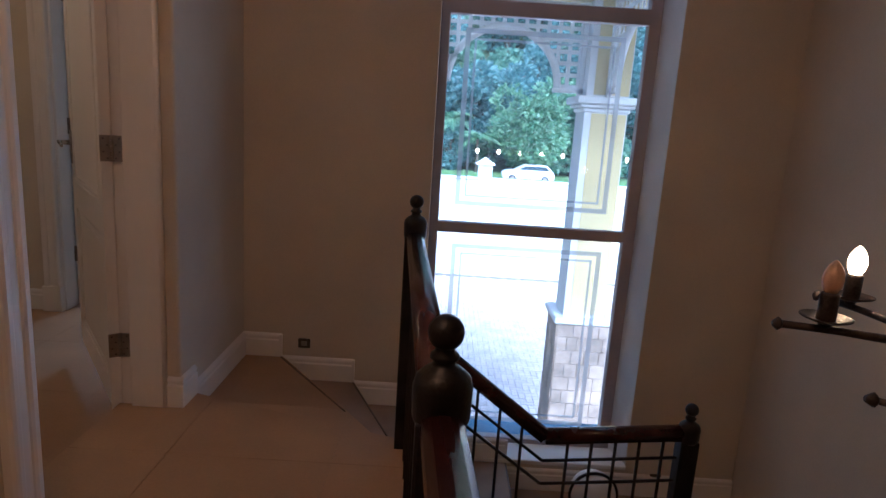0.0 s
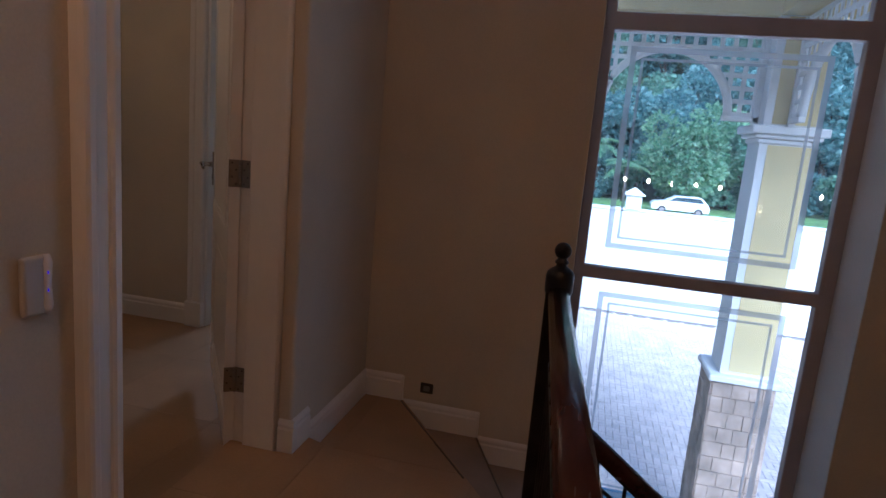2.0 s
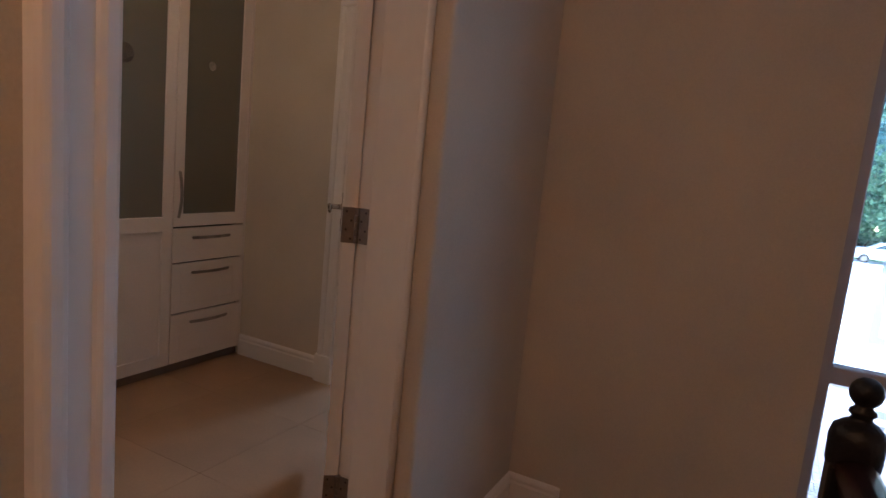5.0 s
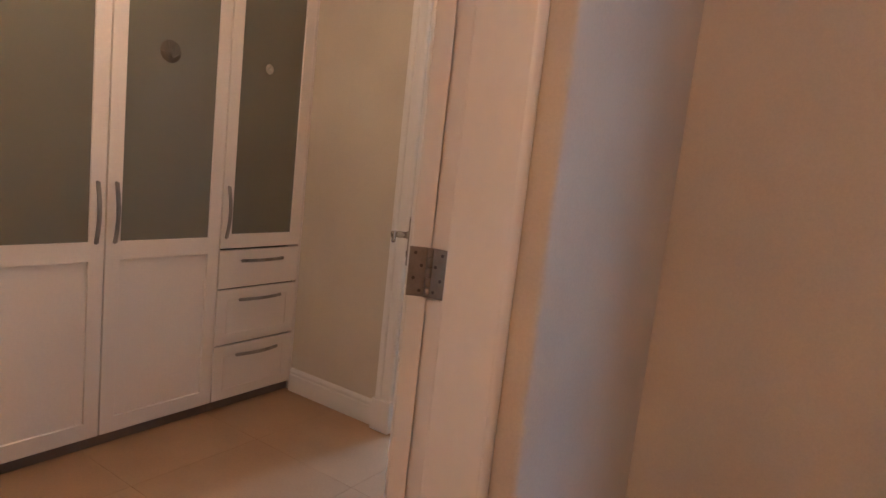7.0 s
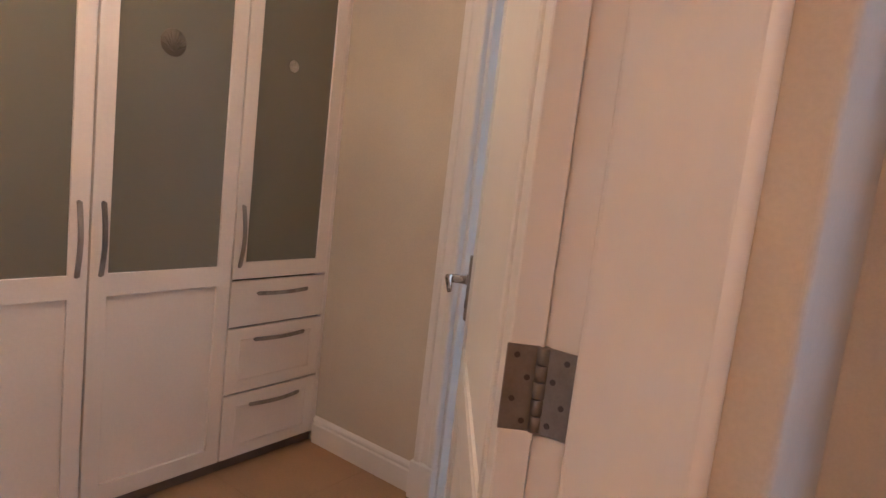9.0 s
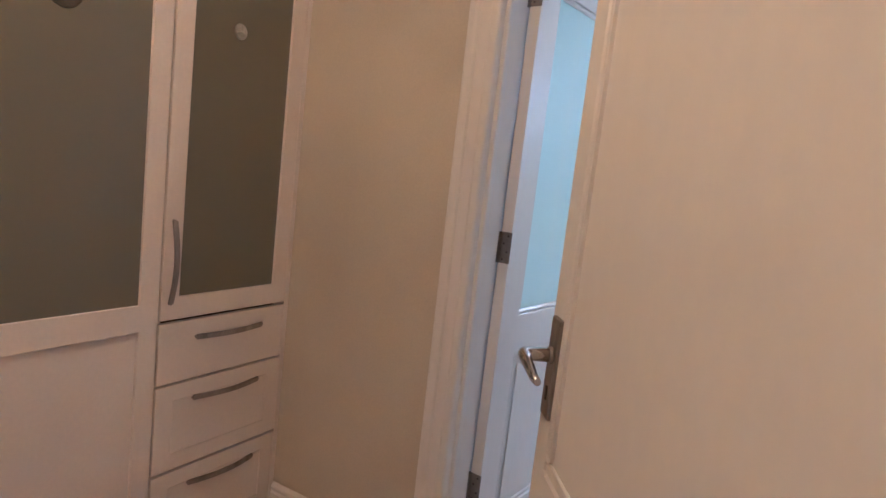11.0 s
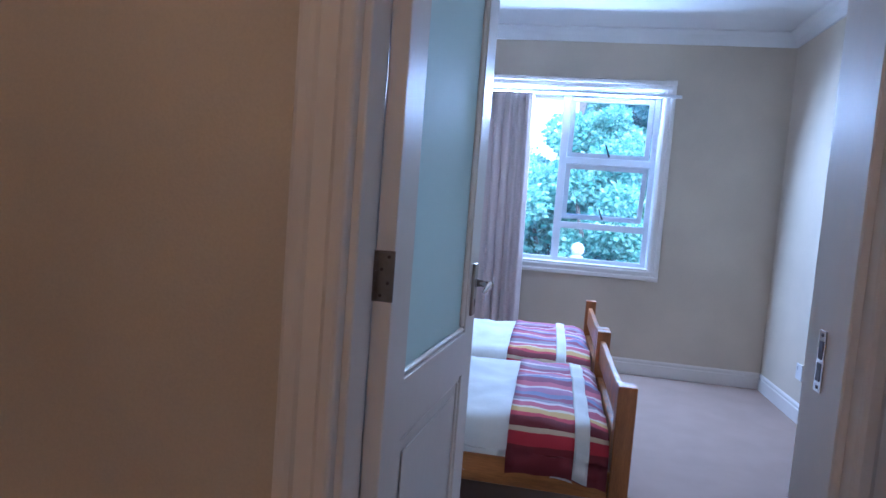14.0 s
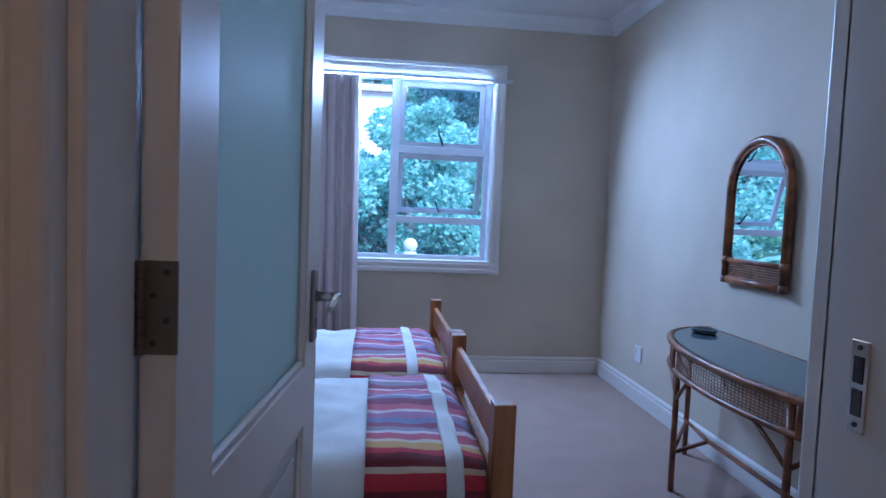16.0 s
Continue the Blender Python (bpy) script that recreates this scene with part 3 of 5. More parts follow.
# ---- stair window ----
win = tagged(new("window_1"), "tall grey-framed stair window with etched border lines", kind="structure")
fx0, fx1, fz0, fz1 = -0.10, 1.115, -0.56, 2.55
gx0, gx1 = -0.05, 0.995
fy0, fy1 = WY, WY + 0.06
bm = frame_mesh([fx0, gx0, gx1, gx1 + 0.065], [fz0, -0.51, 0.725, 0.785, 1.895, 1.975, 2.49, fz1], [(1, 1), (1, 3), (1, 5)], fy0, fy1, "y", 0.004)
part("window_frame", bm, ALU, win, "grey painted aluminium frame")
part("reveal", prism(bmesh.new(), [(gx1 + 0.064, fy1), (gx1 + 0.064, fy0), (1.112, BY + 0.004), (1.1149, BY + 0.004), (1.1149, fy1)], "z", fz0, fz1), RENDER_W, win)
part("window_sill", bx(fx0 + 0.002, 1.112, BY - 0.02, fy0, -0.56, -0.535, bev=0.006, seg=2), TRIM, win)
for z0, z1 in ((-0.51, 0.725), (0.785, 1.895), (1.975, 2.49)):
    g = part("pane", bx(gx0, gx1, WY + 0.028, WY + 0.034, z0, z1), GLASS, win)
    g.visible_shadow = False
    if z1 < 2:
        for inset, w in ((0.085, 0.026), (0.135, 0.012)):
            bm = bmesh.new()
            a0, a1, c0, c1 = gx0 + inset, gx1 - inset - 0.02, z0 + inset + 0.01, z1 - inset + 0.02
            yy = WY + 0.0262
            for r in ((a0, a1, yy, yy + 0.0012, c0, c0 + w), (a0, a1, yy, yy + 0.0012, c1 - w, c1), (a0, a0 + w, yy, yy + 0.0012, c0 + w, c1 - w), (a1 - w, a1, yy, yy + 0.0012, c0 + w, c1 - w)):
                box(bm, *r)
            e = part("etched_border", bm, ETCH, win)
            e.visible_shadow = False

# ---- stairs: winders and steps down along the window wall ----
st = tagged(new("staircase"), "carpeted winder stairs with dark nosings turning down beside the window", "staircase", kind="structure")
treads = [([(-0.872, BY), (-0.42, 2.68), (-0.12, 2.27), (-0.05, 2.27), (-0.468, BY)], -0.125), ([(-0.468, BY), (-0.05, 2.27), (0.0, 2.27), (-0.06, BY)], -0.25),
          ([(-0.06, BY), (0.0, 2.27), (0.16, 2.27), (0.16, BY)], -0.40), ([(0.16, BY), (0.16, 2.27), (0.42, 2.27), (0.42, BY)], -0.56), ([(0.42, BY), (0.42, 2.27), (SX, 2.27), (SX, BY)], -0.72)]
for pts, z in treads:
    part("tread", prism(bmesh.new(), pts, "z", z - 0.2, z), TREADM, st)
for (ax, ay), (cx, cy), z in (((-0.872, BY), (-0.42, 2.67), 0.0), ((-0.468, BY), (-0.05, 2.29), -0.125), ((-0.06, BY), (0.0, 2.29), -0.25), ((0.16, BY), (0.16, 2.29), -0.40), ((0.42, BY), (0.42, 2.29), -0.56)):
    part("nosing", tube(bmesh.new(), [(ax, ay - 0.02, z + 0.001), (cx, cy, z + 0.001)], 0.0045, 6), NOSE, st)
for i in range(8):
    part("tread", bx(1.02, SX, 2.27 - 0.27 * (i + 1), 2.27 - 0.27 * i, -0.90 - 0.17 * i - 0.2, -0.90 - 0.17 * i), TREADM, st)
setting("floor_hall", bx(-1.33, SX, -2.2, BY, GZ, GZ + 0.1), TILE)
walls("wall_under_landing", [(-0.04, 0.0, -2.2, 2.24, GZ + 0.1, -0.2)])

# ---- balustrade ----
bal = thing("balustrade", "mahogany handrail on black wrought iron bars and ball-topped newels", "balustrade")
A, Bn, C = (-0.127, 2.262), (-0.020, 0.86), (0.993, 2.297)
Z_A, Z_C = 0.0, -0.72


def newel(x, y, base, top):
    """Square-shouldered iron newel with a neck and ball."""
    n = part("newel_post", bx(x - 0.036, x + 0.036, y - 0.036, y + 0.036, base, top - 0.15, bev=0.006, seg=2), IRON, bal, "black iron newel post with a ball finial")
    part("shoulder", turned(bmesh.new(), [(0.038, top - 0.16), (0.042, top - 0.15), (0.043, top - 0.105), (0.039, top - 0.09), (0.028, top - 0.08), (0.018, top - 0.074), (0.015, top - 0.068), (0.021, top - 0.062), (0.020, top - 0.057), (0.014, top - 0.052), (0.014, top - 0.046)], x, y, 18), IRON, n)
    part("ball_finial", turned(bmesh.new(), ball_prof(0.026, top - 0.026), x, y, 18), IRON, n)


newel(*A, -0.30, 1.063)
newel(*Bn, -0.2, 1.062)
newel(*C, -0.92, 0.31)


def handrail(p, q):
    """Moulded rail between two points."""
    p, q = Vector(p), Vector(q)
    d = (q - p).normalized()
    s = d.cross(Vector((0, 0, 1))).normalized()
    u = s.cross(d)
    prof = [(-0.024, -0.028), (-0.026, -0.012), (-0.031, 0.0), (-0.029, 0.014), (-0.018, 0.024), (0, 0.028), (0.018, 0.024), (0.029, 0.014), (0.031, 0.0), (0.026, -0.012), (0.024, -0.028)]
    bm = bmesh.new()
    lo, hi = [bm.verts.new(p + s * a + u * b) for a, b in prof], [bm.verts.new(q + s * a + u * b) for a, b in prof]
    for i in range(len(prof)):
        f = bm.faces.new((lo[i], lo[(i + 1) % len(prof)], hi[(i + 1) % len(prof)], hi[i]))
        f.smooth = True
    bm.faces.new(lo), bm.faces.new(hi[::-1])
    bmesh.ops.recalc_face_normals(bm, faces=bm.faces[:])
    return part("handrail", bm, MAHOG, bal, "glossy dark mahogany handrail")


dirg = Vector((Bn[0] - A[0], Bn[1] - A[1], 0)).normalized()
handrail((A[0], A[1], 0.905), (Bn[0], Bn[1], 0.905))
end = Vector((Bn[0], Bn[1], 0.905)) + dirg * 2.9
handrail((Bn[0], Bn[1], 0.905), end)
k1 = (0.425, 2.285, 0.145)
handrail((A[0] + 0.02, A[1], 0.56), k1)
handrail(k1, (C[0], C[1], 0.19))


def bars(p, q, zbot_p, zbot_q, n, drops=(0.09, 0.19)):
    """Upright bars under a rail line and bars along it."""
    p, q = Vector(p), Vector(q)
    for i in range(1, n):
        t = i / n
        c = p.lerp(q, t)
        part("baluster", tube(bmesh.new(), [(c.x, c.y, zbot_p + (zbot_q - zbot_p) * t), (c.x, c.y, c.z)], 0.0065, 6), IRON, bal)
    for d in drops:
        part("cross_bar", tube(bmesh.new(), [p - Vector((0, 0, d)), q - Vector((0, 0, d))], 0.0065, 6), IRON, bal)
    part("bottom_bar", tube(bmesh.new(), [(p.x, p.y, zbot_p), (q.x, q.y, zbot_q)], 0.008, 6), IRON, bal)


bars((A[0], A[1], 0.885), (Bn[0], Bn[1], 0.885), 0.06, 0.06, 12)
bars((Bn[0], Bn[1], 0.885), end - Vector((0, 0, 0.02)), 0.06, 0.06, 24)
bars((A[0], A[1], 0.54), (k1[0], k1[1], k1[2] - 0.02), -0.15, -0.62, 6)
bars((k1[0], k1[1], k1[2] - 0.02), (C[0], C[1], 0.17), -0.62, -0.62, 6)

# ---- chandelier in the stairwell ----
ch = thing("chandelier", "rustic iron chandelier with one lit candle bulb, in the stairwell", "chandelier", pose(1.24, 1.43, 0.805))
part("stem", tube(bmesh.new(), [(0, 0, -0.14), (0, 0, 0.42), (0, 0, LZ - 0.80)], [0.018, 0.014, 0.006], 10), PEWTER, ch)
part("hub", turned(bmesh.new(), [(0.02, -0.16), (0.05, -0.11), (0.055, -0.05), (0.04, 0.04), (0.06, 0.08), (0.05, 0.12), (0.02, 0.15)], 0, 0, 14), PEWTER, ch)
part("ceiling_rose", turned(bmesh.new(), [(0.06, LZ - 0.83), (0.05, LZ - 0.80)], 0, 0, 14), PEWTER, ch)
for i in range(6):
    ang = radians(168 + 60 * i)
    dx, dy = math.cos(ang), math.sin(ang)
    arm = part("arm", tube(bmesh.new(), [(0.04 * dx, 0.04 * dy, 0.06), (0.17 * dx, 0.17 * dy, 0.072), (0.19 * dx, 0.19 * dy, 0.072), (0.30 * dx, 0.30 * dy, 0.078), (0.43 * dx, 0.43 * dy, 0.080)], [0.016, 0.016, 0.011, 0.010, 0.010], 8), PEWTER, ch)
    part("arm_knob", tube(bmesh.new(), [(0.425 * dx, 0.425 * dy, 0.08), (0.435 * dx, 0.435 * dy, 0.08), (0.448 * dx, 0.448 * dy, 0.08)], [0.010, 0.018, 0.006], 8), PEWTER, arm)
    cx, cy = 0.33 * dx, 0.33 * dy
    part("drip_pan", turned(bmesh.new(), [(0.012, 0.092), (0.03, 0.098), (0.058, 0.108), (0.060, 0.112), (0.03, 0.104), (0.012, 0.102)], cx, cy, 16), PEWTER, arm)
    part("candle_sleeve", turned(bmesh.new(), [(0.012, 0.084), (0.022, 0.104), (0.022, 0.165), (0.019, 0.172)], cx, cy, 12), PEWTER, arm)
    lit = i == 5
    part("bulb", turned(bmesh.new(), [(0.014, 0.172), (0.022, 0.188), (0.025, 0.205), (0.021, 0.225), (0.012, 0.243), (0.003, 0.252)], cx, cy, 14), BULB_ON if lit else BULB_OFF, arm, "lit candle bulb" if lit else "unlit amber candle bulb")
    if i % 2 == 0:
        low = part("lower_arm", tube(bmesh.new(), [(0.03 * dx, 0.03 * dy, -0.09), (0.10 * dx, 0.10 * dy, -0.10), (0.19 * dx, 0.19 * dy, -0.085)], [0.012, 0.010, 0.009], 8), PEWTER, ch)
        part("arm_knob", tube(bmesh.new(), [(0.18 * dx, 0.18 * dy, -0.085), (0.19 * dx, 0.19 * dy, -0.085), (0.21 * dx, 0.21 * dy, -0.085)], [0.010, 0.02, 0.008], 8), PEWTER, low)
lamp_light("chandelier_bulb", (1.24 + 0.33 * math.cos(radians(108)), 1.43 + 0.33 * math.sin(radians(108)), 1.02), 5, (1.0, 0.52, 0.22), 0.025)

# ---- small things on landing ----
gl = thing("globe_lamp", "white round lamp globe with a dark rim on the stair platform", "lamp", pose(0.88, 3.08, -0.72))
part("base", turned(bmesh.new(), [(0.07, 0), (0.07, 0.012), (0.02, 0.02)], 0, 0, 20), IRON, gl)
part("globe", turned(bmesh.new(), ball_prof(0.125, 0.125, 12), 0, 0, 24), WPLAST, gl)
bm = bmesh.new()
tube(bm, [(0.128 * math.cos(a), -0.02, 0.128 + 0.128 * math.sin(a)) for a in [2 * math.pi * i / 28 for i in range(29)]], 0.008, 6)
part("rim", bm, IRON, gl)


def step_light(x, z):
    s = thing("step_light", "small square bronze stair light set in the wall", "step light", pose(x, BY, z), "step lights")
    part("plate", bx(-0.033, 0.033, -0.008, 0.0, -0.027, 0.027, bev=0.003), DPLAST, s)
    part("lens", bx(-0.016, 0.016, -0.0105, -0.008, -0.013, 0.013, bev=0.002), LENS, s)


step_light(-0.747, 0.084)
step_light(1.293, -0.607)
dv = thing("intercom", "white plastic wall unit with two blue lights", "wall unit", pose(WX1, 1.372, 0.985))
part("body", bx(0, 0.016, -0.036, 0.034, -0.060, 0.060, bev=0.008, seg=3), GPLAST, dv)
# ridge in whiter plastic than the body: edge highlights put into its colour
part("ridge", tube(bmesh.new(), [(0.012, 0.020, -0.060), (0.015, 0.019, -0.045), (0.016, 0.018, 0.0), (0.015, 0.019, 0.045), (0.012, 0.020, 0.060)], [0.006, 0.010, 0.007, 0.010, 0.006], 10), WPLAST, dv)
for z in (-0.010, 0.026):
    part("indicator", bx(0.022, 0.0235, 0.0125, 0.0148, z - 0.003, z + 0.003), LEDB, dv, "blue indicator light")

# ---- wardrobe ----
FX = -3.15


def bow_handle(parent, p, q, out):
    p, q, o = Vector(p), Vector(q), Vector(out)
    d = (q - p).normalized()
    s = d.cross(o.normalized())
    bm = bmesh.new()
    rings = []
    for i in range(9):
        t = i / 8
        c = p.lerp(q, t) + o * (0.3 + 0.7 * math.sin(math.pi * t))
        rings.append([bm.verts.new(c + s * a + o.normalized() * b) for a, b in ((-0.008, -0.003), (0.008, -0.003), (0.008, 0.003), (-0.008, 0.003))])
    for r0, r1 in zip(rings, rings[1:]):
        for k in range(4):
            bm.faces.new((r0[k], r0[(k + 1) % 4], r1[(k + 1) % 4], r1[k]))
    bm.faces.new(rings[0]), bm.faces.new(rings[-1])
    for c in (p, q):
        tube(bm, [c, c + o * 0.4], 0.004, 6)
    bmesh.ops.recalc_face_normals(bm, faces=bm.faces[:])
    return part("handle", bm, STEEL, parent, "bowed satin steel handle")


def wardrobe_door(parent, y0, y1, z0, z1, full, handle_y):
    zs, holes = ([z0, z0 + 0.07, 0.82, 0.90, z1 - 0.07, z1], [(1, 1), (1, 3)]) if full else ([z0, z0 + 0.07, z1 - 0.07, z1], [(1, 1)])
    bm = frame_mesh([y0, y0 + 0.06, y1 - 0.06, y1], zs, holes, FX - 0.02, FX, "x", 0.0015)
    d = part("cabinet_door", bm, CABW, parent)
    if full:
        part("panel", bx(FX - 0.019, FX - 0.012, y0 + 0.058, y1 - 0.058, z0 + 0.068, 0.822), CABW, d)
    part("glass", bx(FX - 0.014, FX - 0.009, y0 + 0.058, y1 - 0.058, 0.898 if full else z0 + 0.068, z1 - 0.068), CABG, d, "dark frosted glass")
    bow_handle(d, (FX, handle_y, 0.895), (FX, handle_y, 1.145), (0.028, 0, 0))


def wardrobe_unit(label, y0, y1, drawers):
    w = thing("wardrobe", label, "wardrobe", group="fitted wardrobes")
    bm = bmesh.new()
    for a in ((y0, y0 + 0.018), (y1 - 0.018, y1)):
        box(bm, LX + 0.002, FX - 0.022, a[0], a[1], 0.055, 2.45)
    box(bm, LX + 0.002, FX - 0.022, y0 + 0.018, y1 - 0.018, 0.055, 0.08)
    box(bm, LX + 0.002, FX - 0.022, y0 + 0.018, y1 - 0.018, 2.43, 2.45)
    part("carcass", bm, CABW, w)
    part("back_panel", bx(LX + 0.002, LX + 0.012, y0 + 0.018, y1 - 0.018, 0.08, 2.43), CABSHADE, w)
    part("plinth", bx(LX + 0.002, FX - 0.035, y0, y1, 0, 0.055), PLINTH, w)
    part("hanging_rail", tube(bmesh.new(), [(FX - 0.032, y0 + 0.018, 2.012), (FX - 0.032, y1 - 0.018, 2.012)], 0.010, 8), WPLAST if drawers else CHROME, w)
    if drawers:
        # dark block added behind the drawer fronts to darken their gaps
        part("drawer_box", bx(LX + 0.012, FX - 0.024, y0 + 0.019, y1 - 0.023, 0.082, 0.798), CABSHADE, w)
        part("shelf", bx(LX + 0.012, FX - 0.03, y0 + 0.018, y1 - 0.018, 0.80, 0.82), CABSHADE, w)
        wardrobe_door(w, y0 + 0.003, y1 - 0.022, 0.842, 2.44, False, y0 + 0.028)
        part("filler", bx(FX - 0.02, FX - 0.001, y1 - 0.02, y1, 0.055, 2.45), CABW, w)
        for z0, z1 in ((0.06, 0.341), (0.350, 0.631), (0.640, 0.831)):
            bm = bmesh.new()
            box(bm, FX - 0.02, FX, y0 + 0.002, y1 - 0.022, z0, z1, bev=0.0015)
            d = part("drawer", bm, CABW, w)
            if z1 < 0.7:
                bm = bmesh.new()
                bead_frame(bm, y0 + 0.06, y1 - 0.08, z0 + 0.05, z1 - 0.05, 0, 0.003, 0.006)
                bm.transform(Matrix(((0, 1, 0, FX), (1, 0, 0, 0), (0, 0, 1, 0), (0, 0, 0, 1))))
                bmesh.ops.recalc_face_normals(bm, faces=bm.faces[:])
                part("moulding", bm, CABW, d)
            bow_handle(d, (FX, y0 + 0.13, z1 - 0.055), (FX, y0 + 0.395, z1 - 0.055), (0.026, 0, 0))
    else:
        mid = (y0 + y1) / 2
        wardrobe_door(w, y0 + 0.003, mid - 0.0035, 0.06, 2.44, True, mid - 0.040)
        wardrobe_door(w, mid + 0.0035, y1 - 0.003, 0.06, 2.44, True, mid + 0.036)
    yk = y0 + 0.232 if drawers else (y0 + y1) / 2 + 0.253
    if drawers:
        # clear sucker with a looped hook
        bm = turned(bmesh.new(), [(0.001, 0.004), (0.012, 0.005), (0.024, 0.001), (0.025, -0.001)], 0, 0, 18)
        bm.transform(pose(FX - 0.008, yk, 1.733, 0, 90, 0))
        tube(bm, [(FX - 0.003, yk - 0.004 + 0.017 * math.cos(0.5 * i), 1.722 + 0.010 * math.sin(0.5 * i)) for i in range(14)], 0.0032, 6)
        part("suction_hook", bm, HOOKP, w, "small pale suction hook")
    elif y0 > 2:
        # scalloped sucker: ribs fanned over a thin disc
        bm = turned(bmesh.new(), [(0.001, 0.0), (0.046, 0.001), (0.048, -0.002)], 0, 0, 22)
        for i in range(9):
            a = radians(20 + i * 17.5)
            tube(bm, [(0, -0.03, 0.002), (0.044 * math.cos(a), -0.03 + 0.072 * math.sin(a), 0.002)], [0.002, 0.004], 5)
        bm.transform(pose(FX - 0.007, yk, 1.71, 0, 90, 0) @ Matrix.Rotation(radians(90), 4, "Z"))
        part("suction_hook", bm, SUCKER, w, "smoky scalloped suction hook")
    return w


wardrobe_unit("white wardrobe with frosted glass door over three drawers", 3.305, 3.828, True)
wardrobe_unit("white wardrobe with two tall doors, frosted glass above panels", 2.211, 3.303, False)
wardrobe_unit("white wardrobe with two tall doors, frosted glass above panels", 1.117, 2.209, False)


# ---- ceiling lamps ----
def ceiling_lamp(x, y, z):
    c = thing("ceiling_light", "round opal glass ceiling light", "ceiling light", pose(x, y, z), "ceiling lights")
    part("base", turned(bmesh.new(), [(0.15, -0.025), (0.16, -0.02), (0.16, 0)], 0, 0, 24), WPLAST, c)
    g = part("diffuser", turned(bmesh.new(), [(0.005, -0.085), (0.06, -0.08), (0.11, -0.062), (0.14, -0.035), (0.145, -0.02)], 0, 0, 24), LAMPG, c)
    g.visible_shadow = False


ceiling_lamp(-2.3, 2.3, LZ)
# unseen fixture for the added landing bulb
ceiling_lamp(-0.55, 0.2, LZ)
ceiling_lamp(-2.0, 6.0, CZ)

# ---- bedroom window ----
bw = tagged(new("window_2"), "white framed bedroom window with two open top-hung sashes", kind="structure")
bx0, bx1, bz0, bz1 = -3.02, -1.25, 0.88, 2.34
yf = RY + 0.10
bm = frame_mesh([bx0, bx0 + 0.05, -2.05, -1.985, bx1 - 0.05, bx1], [bz0, bz0 + 0.045, 1.175, 1.232, 1.725, 1.785, bz1 - 0.045, bz1], [(1, j) for j in range(1, 6)] + [(3, 1), (3, 3), (3, 5)], yf, yf + 0.05, "y", 0.004)
part("window_frame", bm, WALU, bw)
bm = bmesh.new()
FR = [(0, 0), (0, 0.02), (0.02, 0.026), (0.05, 0.02), (0.06, 0.028), (0.085, 0.028), (0.09, 0.02), (0.09, 0)]
for edge, d in ((bx0, -1), (bx1, 1)):
    prism(bm, [(edge + d * (u - 0.005), RY - v) for u, v in FR], "z", bz0 - 0.09, bz1 + 0.09)
for edge, d in ((bz0, -1), (bz1, 1)):
    prism(bm, [(RY - v - 0.002, edge + d * (u - 0.005)) for u, v in FR], "x", bx0 - 0.085, bx1 + 0.085)
part("window_trim", bm, TRIM, bw, "white moulded window surround")
part("window_sill", bx(bx0, bx1, RY - 0.025, yf, bz0 - 0.003, bz0 + 0.012, bev=0.004), TRIM, bw)
bm = bmesh.new()
box(bm, bx0 + 0.001, bx0 + 0.01, RY, yf, bz0 + 0.012, bz1 - 0.001)
box(bm, bx1 - 0.01, bx1 - 0.001, RY, yf, bz0 + 0.012, bz1 - 0.001)
box(bm, bx0 + 0.01, bx1 - 0.01, RY, yf, bz1 - 0.01, bz1 - 0.001)
part("reveal_lining", bm, WALU, bw)
for x0, x1, z0, z1 in ((bx0 + 0.05, -2.05, bz0 + 0.045, bz1 - 0.045), (-1.985, bx1 - 0.05, bz0 + 0.045, 1.175)):
    g = part("pane", bx(x0, x1, yf + 0.022, yf + 0.027, z0, z1), GLASS_B, bw)
    g.visible_shadow = False


def sash(z0, z1, tilt):
    """Top-hung sash swung outward."""
    m = pose(0, yf + 0.03, z1, tilt, 0, 0)
    x0, x1, h = -1.983, bx1 - 0.052, z1 - z0
    bm = frame_mesh([x0, x0 + 0.04, x1 - 0.04, x1], [-h, -h + 0.04, -0.04, 0], [(1, 1)], 0, 0.035, "y", 0.003)
    bm.transform(m)
    s = part("sash", bm, WALU, bw)
    g = part("sash_pane", bx(x0 + 0.04, x1 - 0.04, 0.015, 0.02, -h + 0.04, -0.04, m=m), GLASS_B, s)
    g.visible_shadow = False
    xm = (x0 + x1) / 2
    part("window_stay", tube(bmesh.new(), [m @ Vector((xm + 0.01, -0.004, -h + 0.02)), m @ Vector((xm + 0.005, -0.03, -h + 0.03)), m @ Vector((xm - 0.03, -0.045, -h + 0.12))], [0.009, 0.008, 0.006], 8), IRON, s, "black window stay")


sash(1.787, bz1 - 0.047, 4)
sash(1.234, 1.723, 17)

# ---- curtain and rail ----
cu = thing("curtain", "greyish pink gathered curtain drawn to the side of the bedroom window", "curtain")
rng = random.Random(4)
bm = bmesh.new()
nx, nz = 90, 16
cx0, cx1 = -3.0, -2.30
rows = []
for j in range(nz + 1):
    z = 0.14 + (2.275 - 0.14) * j / nz
    f = j / nz
    row = []
    for i in range(nx + 1):
        u = i / nx
        ph = u * 2 * math.pi * 8 + 0.8 * math.sin(7 * u + 1) + 0.25 * math.sin(3 * f + 9 * u)
        dep = (0.036 - 0.014 * f) * math.sin(ph) + 0.008 * math.sin(2.3 * ph + 2 * f)
        row.append(bm.verts.new((cx0 + (cx1 - cx0 + 0.03 * (1 - f)) * u, RY - 0.085 + dep, z)))
    rows.append(row)
for a, b in zip(rows, rows[1:]):
    for i in range(nx):
        fc = bm.faces.new((a[i], a[i + 1], b[i + 1], b[i]))
        fc.smooth = True
